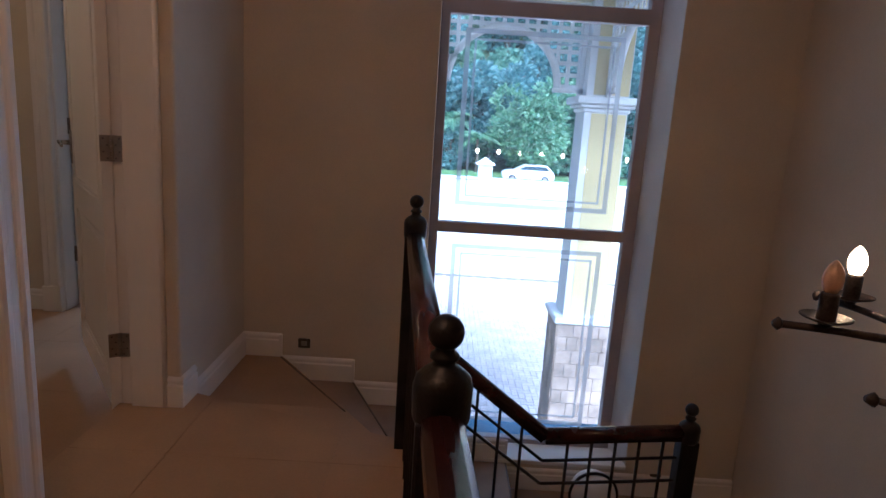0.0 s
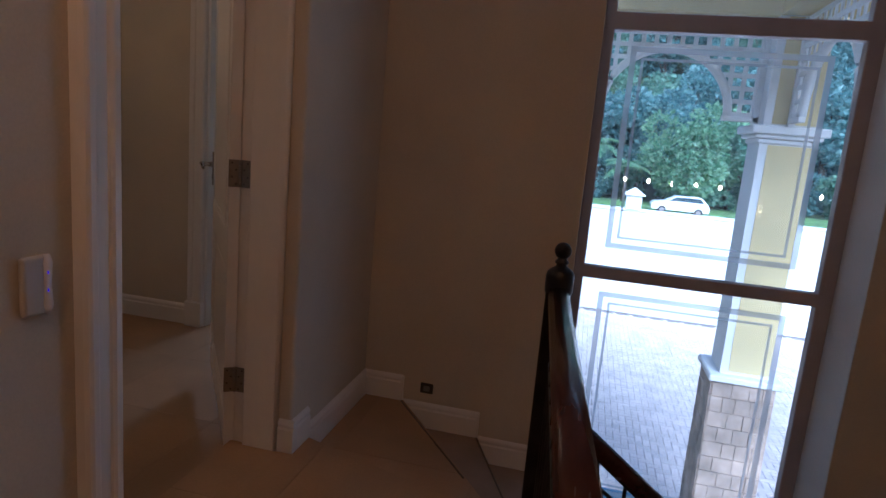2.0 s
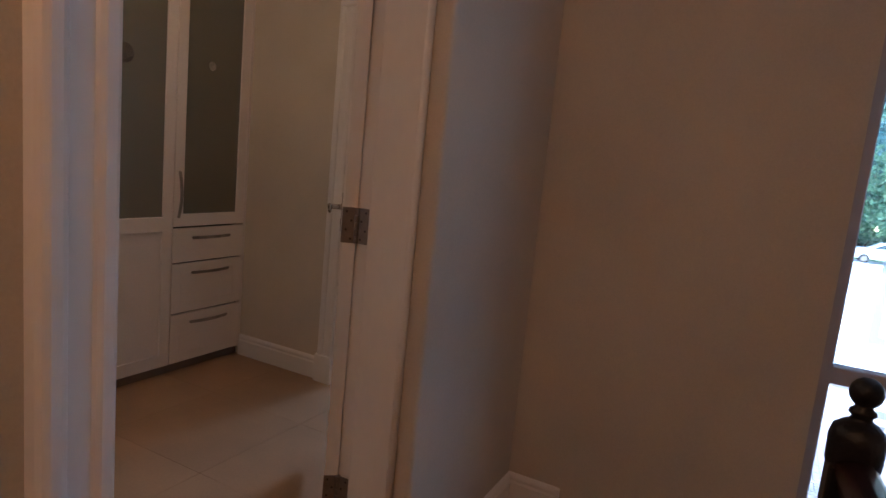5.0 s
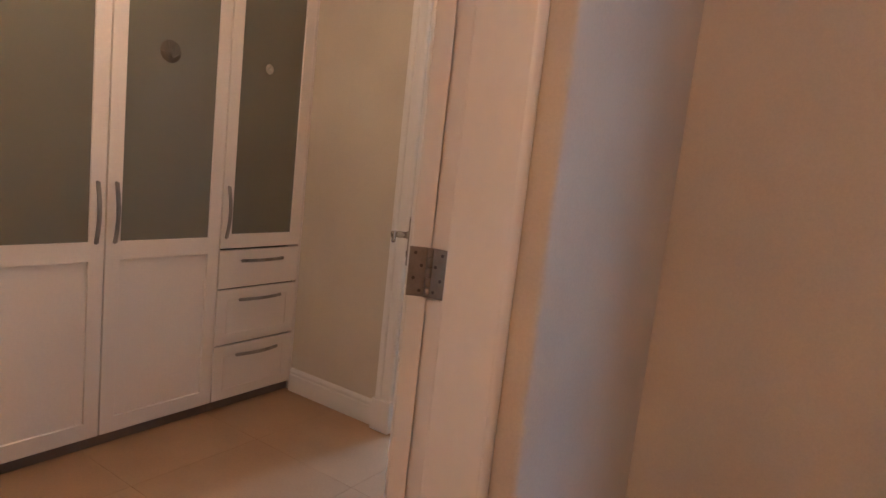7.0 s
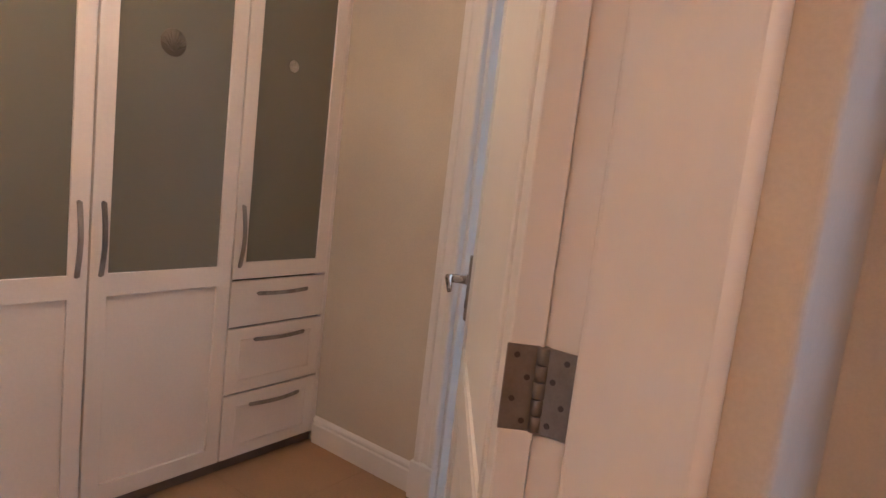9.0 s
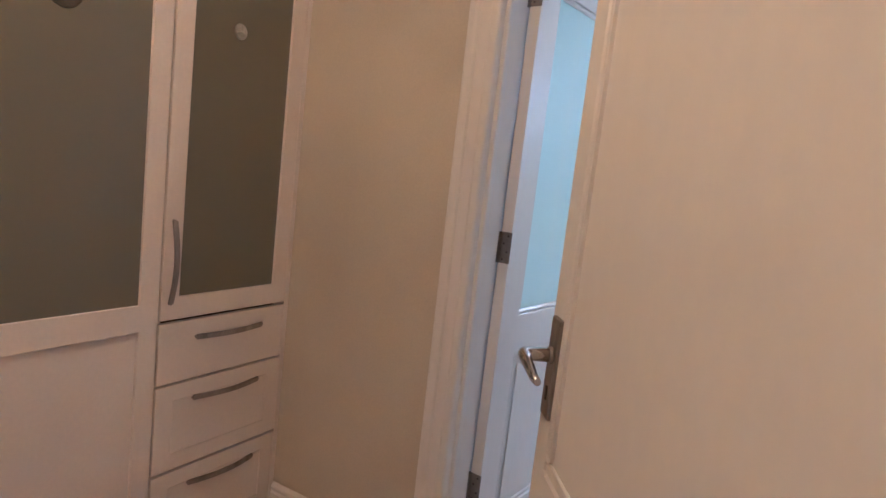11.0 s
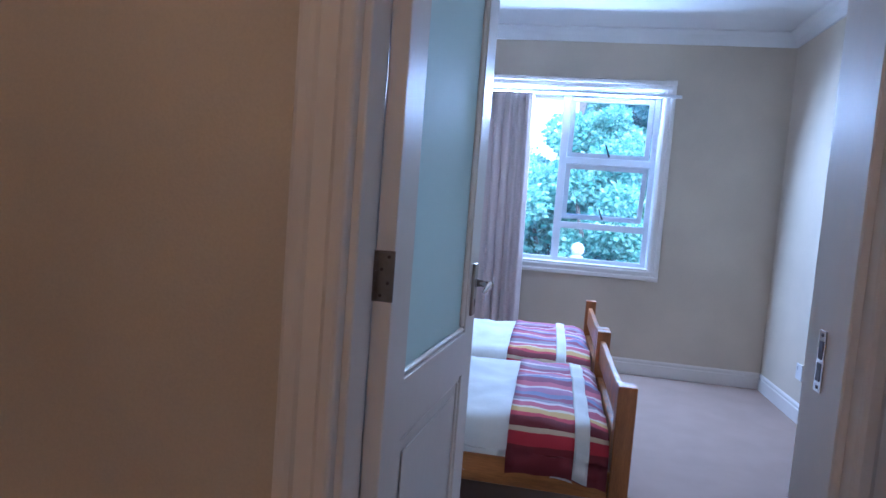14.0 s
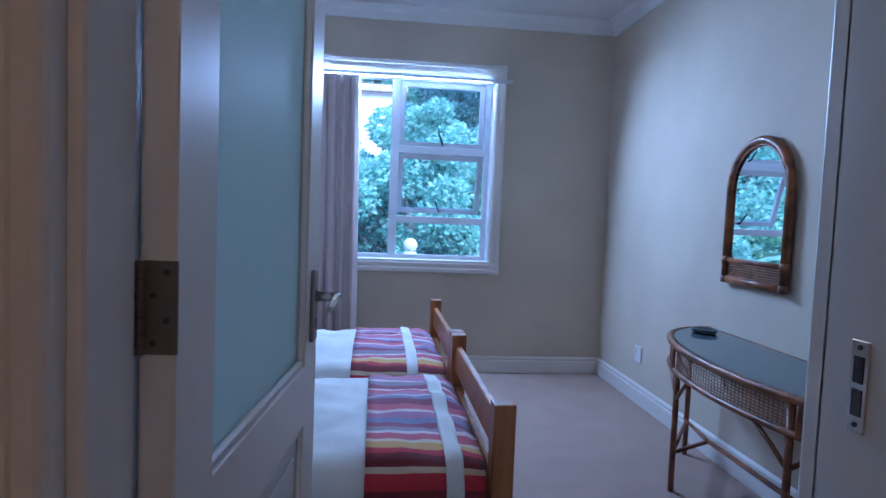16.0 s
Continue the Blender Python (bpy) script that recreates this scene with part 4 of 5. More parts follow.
bmesh.ops.recalc_face_normals(bm, faces=bm.faces[:])
cl = part("cloth", bm, CURT, cu)
sol = cl.modifiers.new("thick", "SOLIDIFY")
sol.thickness = 0.004
bm = bmesh.new()
for i in range(19):
    x = cx0 + 0.02 + (cx1 - cx0 - 0.04) * i / 18
    box(bm, x - 0.008, x + 0.008, RY - 0.078, RY - 0.068, 2.19, 2.275)
part("pleat_heading", bm, CURT, cu)
ra = thing("curtain_rail", "white curtain track under the window head", "curtain rail")
part("track", bx(-3.1, -1.13, RY - 0.085, RY - 0.06, 2.282, 2.305, bev=0.003), WALU, ra)
for x in (-3.05, -2.1, -1.18):
    part("bracket", bx(x - 0.01, x + 0.01, RY - 0.06, RY - 0.024, 2.285, 2.302), WALU, ra)


# ---- beds ----
def bed(m, label):
    """Three-quarter pine bed: x from the foot (0) to the head (-2.02), y across 0 to 1.12."""
    b = thing("bed", label, "bed", m, "pine beds")
    Wd, Ln, P = 1.12, 2.02, 0.07
    for x0, h in ((-P, 0.695), (-Ln, 0.95)):
        for y0 in (0, Wd - P):
            part("bed_post", bx(x0, x0 + P, y0, y0 + P, 0, h, bev=0.005, seg=2), PINEV, b)
    for nm, x0, z0, z1 in (("footboard", -P + 0.018, 0.525, 0.645), ("footboard", -P + 0.018, 0.33, 0.45), ("headboard", -Ln + 0.018, 0.72, 0.88), ("headboard", -Ln + 0.018, 0.5, 0.64)):
        part(nm, bx(x0, x0 + 0.028, P, Wd - P, z0, z1, bev=0.004), PINE, b)
    for y0 in (0.015, Wd - 0.045):
        part("side_rail", bx(-Ln + P, -P, y0, y0 + 0.03, 0.255, 0.365, bev=0.004), PINE, b, "knotty pine side rail")
    for i in range(12):
        x = -Ln + 0.15 + i * 0.155
        part("slat", bx(x, x + 0.07, 0.045, Wd - 0.045, 0.28, 0.298), PINE, b)
    part("mattress", bx(-Ln + P + 0.005, -P - 0.012, 0.05, Wd - 0.05, 0.30, 0.475, bev=0.035, seg=3), MATTR, b)
    return b


def spread(name, label, m, x0, x1, material, lift, seed, category, Wd=1.12, hang=0.15):
    """Cloth laid over the mattress between two places along the bed, with drops at the sides and soft wrinkles."""
    r = random.Random(seed)
    ox, oy = r.random() * 9, r.random() * 9
    prof = []
    e, top, rad = 0.035, 0.488 + lift, 0.11
    for z in (top - hang - 0.04, top - hang * 0.7, top - rad):
        prof.append((e - 0.012 - lift, z))
    for a in (20, 45, 70):
        prof.append((e - 0.012 - lift + rad * (1 - math.cos(radians(a))), top - rad + rad * math.sin(radians(a))))
    n = 22
    prof += [(e + rad + (Wd - 2 * e - 2 * rad) * i / n, top) for i in range(n + 1)]
    half = prof[:6]
    prof += [(Wd - y, z) for y, z in reversed(half)]
    nx = max(6, int((x1 - x0) / 0.035))
    bm = bmesh.new()
    grid = []
    for i in range(nx + 1):
        x = x0 + (x1 - x0) * i / nx
        line = []
        for y, z in prof:
            puff = 0.022 * math.sin(math.pi * min(1, max(0, y / Wd))) if z > top - 0.08 else 0
            w = 0.016 * noise.noise(Vector((x * 4 + ox, y * 4 + oy, 0))) + (0.013 + 0.09 * max(0, x + 0.30) * (1.4 - y)) * noise.noise(Vector((x * 11 + oy, y * 9 + ox, 3)))
            side = 0.010 * noise.noise(Vector((x * 7 + ox, z * 5, 7))) if z < top - 0.02 else 0
            foot = -0.05 * max(0, (x + 0.16) / 0.10) ** 2 if x > -0.16 else 0
            zz = z + puff + w + foot
            if z < top - hang:
                zz += 0.03 * noise.noise(Vector((x * 2.5 + ox, 0, 1)))
            line.append(bm.verts.new((x, y + side, zz)))
        grid.append(line)
    for a, b in zip(grid, grid[1:]):
        for k in range(len(prof) - 1):
            f = bm.faces.new((a[k], b[k], b[k + 1], a[k + 1]))
            f.smooth = True
    bmesh.ops.recalc_face_normals(bm, faces=bm.faces[:])
    ob = mesh_ob(name, bm, material)
    ob.matrix_world = m
    s = ob.modifiers.new("thick", "SOLIDIFY")
    s.thickness, s.offset = 0.006, 1
    return tagged(ob, label, category)


BEDX = -1.70
for k, (yb, lab) in enumerate(((5.095, "orange pine bed with plank footboard beside the other bed"), (6.225, "orange pine bed with plank footboard near the curtain"))):
    mb = pose(BEDX, yb, 0)
    bed(mb, lab)
    spread("bed_cover", "plain white cotton bed cover, lightly creased", mb, -1.93, -0.085, LINEN, 0.0, 20 + k, "bed cover")
    t0, b0 = ((-0.455, -0.205), (-0.545, -0.27))[k]
    th = spread("throw", "throw striped in purple, pink, blue and cream across the bed", mb, t0, -0.078, THROW, 0.012, 20 + k, "throw")
    band = spread("stitched_band", "white cotton band", mb, b0, b0 + 0.055, LINEN, 0.020, 20 + k, "")
    band.parent = th
    band.matrix_local = Matrix.Identity(4)
    pl = thing("pillow", "plump white pillow at the bed head", "pillow", mb @ pose(-1.70, 0.56, 0.60), "pillows")
    bm = bmesh.new()
    bmesh.ops.create_uvsphere(bm, u_segments=20, v_segments=10, radius=1)
    for v in bm.verts:
        sx, sy = (abs(v.co.x) ** 0.6) * (1 if v.co.x > 0 else -1), (abs(v.co.y) ** 0.6) * (1 if v.co.y > 0 else -1)
        v.co = Vector((0.22 * sx, 0.34 * sy, 0.075 * v.co.z))
    for f in bm.faces:
        f.smooth = True
    part("case", bm, LINEN, pl)

# ---- rattan table ----
TX, TY, TA, TB, TZ = RX - 0.006, 5.60, 0.86, 0.475, 0.705
tb = thing("console_table", "half-round rattan console table with cane apron and dark glass top", "console table")


def half(t, da=0.0):
    """Point on the half-oval edge: t from 0 (far end at the wall) to 1."""
    a = math.pi * t
    return TX - (TB + da) * math.sin(a) ** 0.8, TY + (TA + da) * math.cos(a)


ts = [i / 28 for i in range(29)]
part("glass_top", prism(bmesh.new(), [half(t, -0.02) for t in ts], "z", TZ - 0.012, TZ - 0.003), TGLASS, tb, "smoky glass top")
part("top_board", prism(bmesh.new(), [half(t, -0.012) for t in ts], "z", TZ - 0.03, TZ - 0.0125), RATTAN, tb)
part("top_rim", tube(bmesh.new(), [(*half(t), TZ - 0.014) for t in ts], 0.016, 8), RATTAN, tb)
part("back_rail", tube(bmesh.new(), [(TX - 0.014, TY + TA, TZ - 0.014), (TX - 0.014, TY - TA, TZ - 0.014)], 0.014, 8), RATTAN, tb)
part("apron_rim", tube(bmesh.new(), [(*half(t, -0.004), TZ - 0.135) for t in ts], 0.014, 8), RATTAN, tb)
bm = bmesh.new()
for t in [i / 120 for i in range(121)]:
    p = Vector((*half(t, -0.006), 0))
    tube(bm, [(p.x, p.y, TZ - 0.13), (p.x, p.y, TZ - 0.02)], 0.0024, 4, cap=False)
for j in range(9):
    z = TZ - 0.125 + 0.0125 * j
    tube(bm, [(*half(i / 40, -0.006), z) for i in range(41)], 0.0026, 4, cap=False)
part("cane_apron", bm, CANE, tb, "open woven cane")
for t in (0.0, 0.14, 0.33, 0.67, 0.86, 1.0):
    p = half(t, -0.003)
    part("apron_post", tube(bmesh.new(), [(*p, TZ - 0.135), (*p, TZ - 0.014)], 0.013, 8), RATTAN, tb)
legs = {}
for nm, t in (("f1", 0.346), ("f2", 0.654), ("b1", 0.06), ("b2", 0.94)):
    p = half(t, -0.012)
    legs[nm] = p
    part("leg", tube(bmesh.new(), [(*p, 0), (*p, TZ - 0.03)], 0.014, 10), RATTAN, tb)
for a, b in (("f1", "b1"), ("f2", "b2")):
    pa, pb = Vector((*legs[a], 0.19)), Vector((*legs[b], 0.19))
    part("stretcher", tube(bmesh.new(), [pa, pb], 0.010, 8), RATTAN, tb)
mid1, mid2 = (TX - 0.17, TY + 0.52, 0.19), (TX - 0.17, TY - 0.52, 0.19)
for a, q in (("f1", mid1), ("b1", mid1), ("f2", mid2), ("b2", mid2)):
    part("stretcher", tube(bmesh.new(), [(*legs[a], 0.185), q], 0.010, 8), RATTAN, tb)
part("stretcher", tube(bmesh.new(), [mid1, mid2], 0.012, 8), RATTAN, tb)
for nm, t2 in (("f1", 0.41), ("f1", 0.28), ("f2", 0.59), ("f2", 0.72), ("b1", 0.14), ("b2", 0.86)):
    p, q = legs[nm], half(t2, -0.008)
    part("brace", tube(bmesh.new(), [(*p, 0.44), (p[0] * 0.55 + q[0] * 0.45, p[1] * 0.55 + q[1] * 0.45, 0.50), (*q, TZ - 0.14)], 0.009, 8), RATTAN, tb)
ash = thing("ashtray", "small dark glass dish on the rattan table", "dish", pose(TX - 0.14, TY + 0.68, TZ - 0.003))
part("bowl", turned(bmesh.new(), [(0.045, 0), (0.06, 0.006), (0.066, 0.022), (0.060, 0.024), (0.05, 0.012), (0.003, 0.01)], 0, 0, 18), DARKG, ash)

# ---- rattan mirror ----
mr = thing("wall_mirror", "arched mirror in a rattan frame with a cane panel below", "mirror")
MY0, MY1, MZ0, MZ1, MZT = 5.835, 6.345, 0.965, 1.085, 1.70
mc, mrad = (MY0 + MY1) / 2, (MY1 - MY0) / 2


def arch_pts(inset, x):
    r = mrad - inset
    zc = MZT - mrad
    return [(x, MY1 - inset, MZ0 + inset)] + [(x, mc + r * math.cos(math.pi * i / 20), zc + r * math.sin(math.pi * i / 20)) for i in range(21)] + [(x, MY0 + inset, MZ0 + inset)]


mx = RX - 0.024
part("frame", tube(bmesh.new(), arch_pts(0.022, mx), 0.022, 10), RATTAN, mr)
part("inner_cane_edge", tube(bmesh.new(), arch_pts(0.046, mx - 0.004)[1:-1], 0.006, 8), RATTAN, mr)
part("bottom_rail", tube(bmesh.new(), [(mx, MY1 - 0.01, MZ0 + 0.02), (mx, MY0 + 0.01, MZ0 + 0.02)], 0.02, 10), RATTAN, mr)
part("middle_rail", tube(bmesh.new(), [(mx, MY1 - 0.02, MZ1), (mx, MY0 + 0.02, MZ1)], 0.013, 10), RATTAN, mr)
pts = arch_pts(0.03, 0)
part("glass", prism(bmesh.new(), [(p[1], max(p[2], MZ1)) for p in pts], "x", RX - 0.022, RX - 0.016), MIRROR, mr, "clear mirror glass")
part("backing", prism(bmesh.new(), [(p[1], p[2]) for p in arch_pts(0.02, 0)], "x", RX - 0.015, RX - 0.001), RATTAN, mr)
bm = bmesh.new()
for i in range(34):
    y = MY0 + 0.045 + (MY1 - MY0 - 0.09) * i / 33
    tube(bm, [(mx + 0.002, y, MZ0 + 0.035), (mx + 0.002, y, MZ1 - 0.01)], 0.003, 4, cap=False)
for i in range(6):
    z = MZ0 + 0.042 + 0.012 * i
    tube(bm, [(mx, MY0 + 0.04, z), (mx, MY1 - 0.04, z)], 0.003, 4, cap=False)
part("cane_panel", bm, CANE, mr)
for y in (MY0 + 0.022, MY1 - 0.022):
    for z in (MZ0 + 0.02, MZ1):
        part("binding", turned(bmesh.new(), [(0.0245, z - 0.018), (0.026, z), (0.0245, z + 0.018)], mx, y, 12), RATTAN, mr)

so = thing("wall_socket", "white plastic wall socket above the skirting", "socket", pose(RX, 7.36, 0.34))
part("plate", bx(-0.009, 0, -0.05, 0.05, -0.055, 0.055, bev=0.003), WPLAST, so)
part("switch", bx(-0.013, -0.009, 0.018, 0.034, 0.01, 0.035, bev=0.001), WPLAST, so)

# ---- outside: ground, drive, boundary wall ----
setting("ground", bx(-300, 300, 3.62, 600, GZ - 0.4, GZ - 0.03), PJOINT, "ground")
setting("pavement", bx(-40, 60, 3.62, 17.8, GZ - 0.05, GZ - 0.008), PJOINT, "paved forecourt")
setting("road", bx(-200, 200, 30, 54, GZ - 0.04, GZ - 0.02), ROADM, "pale road beyond the boundary wall")
setting("verge", bx(-200, 200, 54, 66, GZ - 0.02, GZ + 0.05), GRASS, "mown grass verge")
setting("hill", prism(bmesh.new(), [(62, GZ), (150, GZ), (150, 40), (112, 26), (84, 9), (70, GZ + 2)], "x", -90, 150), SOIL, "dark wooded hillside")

wl = thing("boundary_wall", "smooth white boundary wall with a coping", "boundary wall")
part("wall_body", bx(-40, 60, 17.8, 18.05, GZ, -0.17), RENDER_W, wl)
part("coping", bx(-40, 60, 17.77, 18.08, -0.17, -0.11, bev=0.01), RENDER_W, wl)
for x in (1.15, 9.5):
    p = thing("gate_pillar", "white pillar with a pointed cap standing on the boundary wall", "pillar", pose(x, 17.92, 0), "wall pillars")
    part("shaft", bx(-0.2, 0.2, -0.2, 0.2, -0.11, 0.26, bev=0.01), RENDER_W, p)
    part("cap", bx(-0.27, 0.27, -0.27, 0.27, 0.26, 0.31, bev=0.01), RENDER_W, p)
    bm = bmesh.new()
    bmesh.ops.create_cone(bm, segments=4, radius1=0.34, radius2=0.02, depth=0.16, cap_ends=True, matrix=pose(0, 0, 0.39, 0, 0, 45))
    part("cap_top", bm, RENDER_W, p)

# blue slab that fills the strip below the lowest pane
lg = thing("ledge", "bright blue slab outside below the stair window", "ledge")
part("slab", bx(-0.3, 1.4, 3.63, 3.95, -0.72, -0.62, bev=0.008), BLUE, lg)

# portico column with lattice arch
col = thing("portico_column", "white and yellow portico column on a stone plinth", "column", pose(1.70, 7.22, 0))
part("stone_plinth", bx(-0.30, 0.30, -0.30, 0.30, GZ, -0.86), STONE, col)
rs = random.Random(8)
for sx, sy in ((0, -1), (-1, 0)):
    for j in range(13):
        off = 0.0 if j % 2 else 0.07
        u = -0.30
        while u < 0.295:
            w = min(rs.uniform(0.12, 0.2) if u > -0.3 else 0.12 + off, 0.30 - u)
            z0 = GZ + 0.165 * j
            if w > 0.02:
                d = rs.uniform(0.008, 0.016)
                r = (u + 0.004, u + w - 0.004, -0.30 - d, -0.30, z0 + 0.004, min(z0 + 0.16, -0.862)) if sy else (-0.30 - d, -0.30, u + 0.004, u + w - 0.004, z0 + 0.004, min(z0 + 0.16, -0.862))
                part("stone", bx(*r), STONE, col)
            u += w
part("plinth_cap", bx(-0.35, 0.35, -0.35, 0.35, -0.86, -0.79, bev=0.015), RENDER_W, col)
part("shaft", bx(-0.235, 0.235, -0.235, 0.235, -0.79, 1.56), RENDER_W, col)
for z0, z1 in ((-0.76, 1.54), (1.74, 2.72)):
    part("yellow_panel", bx(-0.16, 0.225, -0.243, -0.235, z0, z1), YELLOW, col)
bm = bmesh.new()
for k, (z0, z1) in enumerate(((1.55, 1.60), (1.60, 1.64), (1.64, 1.72))):
    e = 0.26 + 0.04 * k
    box(bm, -e, e, -e, e, z0, z1, bev=0.012)
part("capital", bm, RENDER_W, col, "stepped white capital")
part("upper_block", bx(-0.235, 0.235, -0.235, 0.235, 1.72, 2.74), RENDER_W, col)


def lattice(m, label):
    """Arched lattice panel, x from 0 at a column leftward to -1.9, with a round arch cut out."""
    L = thing("lattice_arch", label, "lattice", m, "portico lattices")
    cx, cz, R = -0.91, 1.80, 0.62
    bm = bmesh.new()
    tube(bm, [(cx + R * math.cos(math.pi * i / 28), 0, cz + R * math.sin(math.pi * i / 28)) for i in range(29)], 0.045, 6)
    part("arch_rim", bm, RENDER_W, L)
    n = 0
    step = 0.125
    for i in range(12):
        x = -0.06 - i * step
        dx = abs(x - cx)
        z0 = cz + math.sqrt(max(0, R * R - dx * dx)) if dx < R else cz - 0.02
        if z0 < 2.70:
            part("lattice_strip", bx(x - 0.022, x + 0.022, -0.012, 0.0, z0, 2.72), RENDER_W, L)
    for j in range(8):
        z = 1.82 + j * step
        h = math.sqrt(max(0, R * R - (z - cz) ** 2)) if 0 <= z - cz < R else 0
        spans = [(-1.54, cx - h), (cx + h, 0.0)] if h else [(-1.54, 0.0)]
        for a, b in spans:
            if b - a > 0.03:
                part("lattice_strip", bx(a, b, 0.001, 0.013, z - 0.022, z + 0.022), RENDER_W, L)
    part("side_strip", bx(-0.06, 0.0, -0.03, 0.03, 1.66, 2.72, bev=0.006), RENDER_W, L)
    part("spring_block", bx(cx + R - 0.05, 0.0, -0.03, 0.03, 1.75, 1.80, bev=0.006), RENDER_W, L)
    return L


lattice(pose(1.465, 7.22, 0), "white garden lattice with a round arch between portico columns")
lattice(pose(1.70, 6.985, 0, 0, 0, 90), "white garden lattice with a round arch running to the house")
be = thing("portico_roof", "white portico beam and flat soffit", "portico")
part("beam", bx(-0.08, 6.0, 6.98, 7.46, 2.73, 3.3), YELLOW, be, "pale yellow rendered beam")
part("beam_return", bx(1.47, 1.93, 3.64, 6.98, 2.73, 3.3), YELLOW, be, "pale yellow rendered beam")
part("soffit", bx(-0.08, 6.0, 3.64, 7.5, 3.3, 3.45), RENDER_W, be)

# car on the far road
car = thing("car", "white hatchback car on the road behind the wall", "car", pose(7.0, 52.0, GZ, 0, 0, 180))
part("body", prism(bmesh.new(), [(-2.1, 0.35), (2.1, 0.35), (2.15, 0.75), (1.95, 0.92), (1.1, 1.02), (-2.0, 1.0), (-2.15, 0.7)], "y", -0.85, 0.85), CARP, car)
part("roof", prism(bmesh.new(), [(1.1, 1.02), (0.35, 1.45), (-1.5, 1.47), (-2.0, 1.0)], "y", -0.75, 0.75), CARP, car)
for y in (-0.76, 0.752):
    part("side_window", prism(bmesh.new(), [(0.92, 1.06), (0.32, 1.39), (-1.4, 1.40), (-1.75, 1.06)], "y", y, y + 0.008), CARG, car)
for x in (-1.35, 1.35):
    for y in (-0.86, 0.70):
        w = part("wheel", tube(bmesh.new(), [(x, y, 0.32), (x, y + 0.18, 0.32)], 0.32, 16), TYRE, car)
        part("rim", tube(bmesh.new(), [(x, y - 0.006, 0.32), (x, y + 0.186, 0.32)], 0.19, 12), STEEL, w)


# ---- plants ----
def leaves(n, centre_fn, size, rnd, droop=0.2):
    """Folded pointed leaves: two triangles pairs each."""
    vs, fs = [], []
    for _ in range(n):
        c, out = centre_fn(rnd)
        d = Vector((rnd.gauss(0, 1), rnd.gauss(0, 1), rnd.gauss(0, 0.6) - droop)) + out * 1.2
        d = d.normalized()
        s = d.cross(Vector((rnd.gauss(0, 1), rnd.gauss(0, 1), rnd.gauss(0, 1)))).normalized()
        ln = size * rnd.uniform(0.6, 1.4)
        w = ln * rnd.uniform(0.26, 0.42)
        k = len(vs)
        up = s.cross(d) * w * 0.35
        vs += [c, c + d * ln * 0.5 + s * w + up, c + d * ln, c + d * ln * 0.5 - s * w + up]
        fs += [(k, k + 1, k + 2), (k, k + 2, k + 3)]
    return vs, fs


def blob_points(blobs):
    wts = [b[3] ** 2 for b in blobs]

    def fn(r):
        x, y, z, rad, sq = r.choices(blobs, wts)[0]
        v = Vector((r.gauss(0, 1), r.gauss(0, 1), r.gauss(0, 1))).normalized()
        q = rad * (0.55 + 0.5 * r.random() ** 0.6)
        return Vector((x + v.x * q, y + v.y * q, z + v.z * q * sq)), v
    return fn


def tree(name, label, x, y, z, h, spread_r, n, size, material, seed, nblob=9):
    r = random.Random(seed)
    t = thing(name, label, "tree" if name == "tree" else "shrub", pose(x, y, z), "trees" if name == "tree" else "shrubs")
    blobs = []
    for i in range(nblob):
        a, q = r.uniform(0, 6.28), spread_r * math.sqrt(r.random()) * 0.75
        zz = h * r.uniform(0.32 if name == "tree" else 0.12, 0.9)
        blobs.append((q * math.cos(a), q * math.sin(a), zz, spread_r * r.uniform(0.3, 0.55), r.uniform(0.6, 0.9)))
    bm = bmesh.new()
    tr = 0.035 * h
    tube(bm, [(0, 0, -0.3), (tr * 0.5, 0, h * 0.25), (-tr * 0.4, tr * 0.3, h * 0.55), (0, 0, h * 0.8)], [tr, tr * 0.8, tr * 0.55, tr * 0.2], 7)
    for b in blobs[:5]:
        tube(bm, [(0, 0, b[2] * 0.45), (b[0] * 0.5, b[1] * 0.5, b[2] * 0.75), (b[0], b[1], b[2])], [tr * 0.45, tr * 0.3, tr * 0.12], 6)
    part("trunk", bm, BARK, t)
    vs, fs = leaves(n, blob_points(blobs), size, r)
    me = bpy.data.meshes.new("crown")
    me.from_pydata(vs, [], fs)
    me.materials.append(material)
    c = new("crown", me)
    c.parent = t
    return t


def palm(x, y, z, h, n, size, seed, material):
    r = random.Random(seed)
    t = thing("palm", "feathery palm with arching fronds", "palm", pose(x, y, z), "palms")
    part("trunk", tube(bmesh.new(), [(0, 0, -0.2), (0.05, 0, h * 0.5), (0, 0, h)], [0.16, 0.13, 0.11], 8), BARK, t)
    vs, fs = [], []
    for i in range(n):
        a = 2 * math.pi * i / n + r.uniform(-.2, .2)
        el = r.uniform(0.2, 1.1)
        prev = None
        for j in range(16):
            u = j / 15
            rr = size * u * math.cos(el * (1 - u * 0.3))
            zz = h + size * (u * math.sin(el) - 0.75 * u * u)
            c = Vector((rr * math.cos(a), rr * math.sin(a), zz))
            if prev is not None:
                d = (c - prev).normalized()
                s = d.cross(Vector((0, 0, 1))).normalized()
                for sg in (-1, 1):
                    k = len(vs)
                    ln = size * 0.30 * math.sin(math.pi * min(0.97, u * 0.9 + 0.08))
                    vs += [prev, c, c + s * sg * ln + d * ln * 0.6 - Vector((0, 0, ln * 0.3))]
                    fs.append((k, k + 1, k + 2))
            prev = c
    me = bpy.data.meshes.new("frond_crown")
    me.from_pydata(vs, [], fs)
    me.materials.append(material)
    c = new("frond_crown", me)
    c.parent = t
    return t


rt = random.Random(31)
mats3 = (LEAF_A, LEAF_B, LEAF_C)
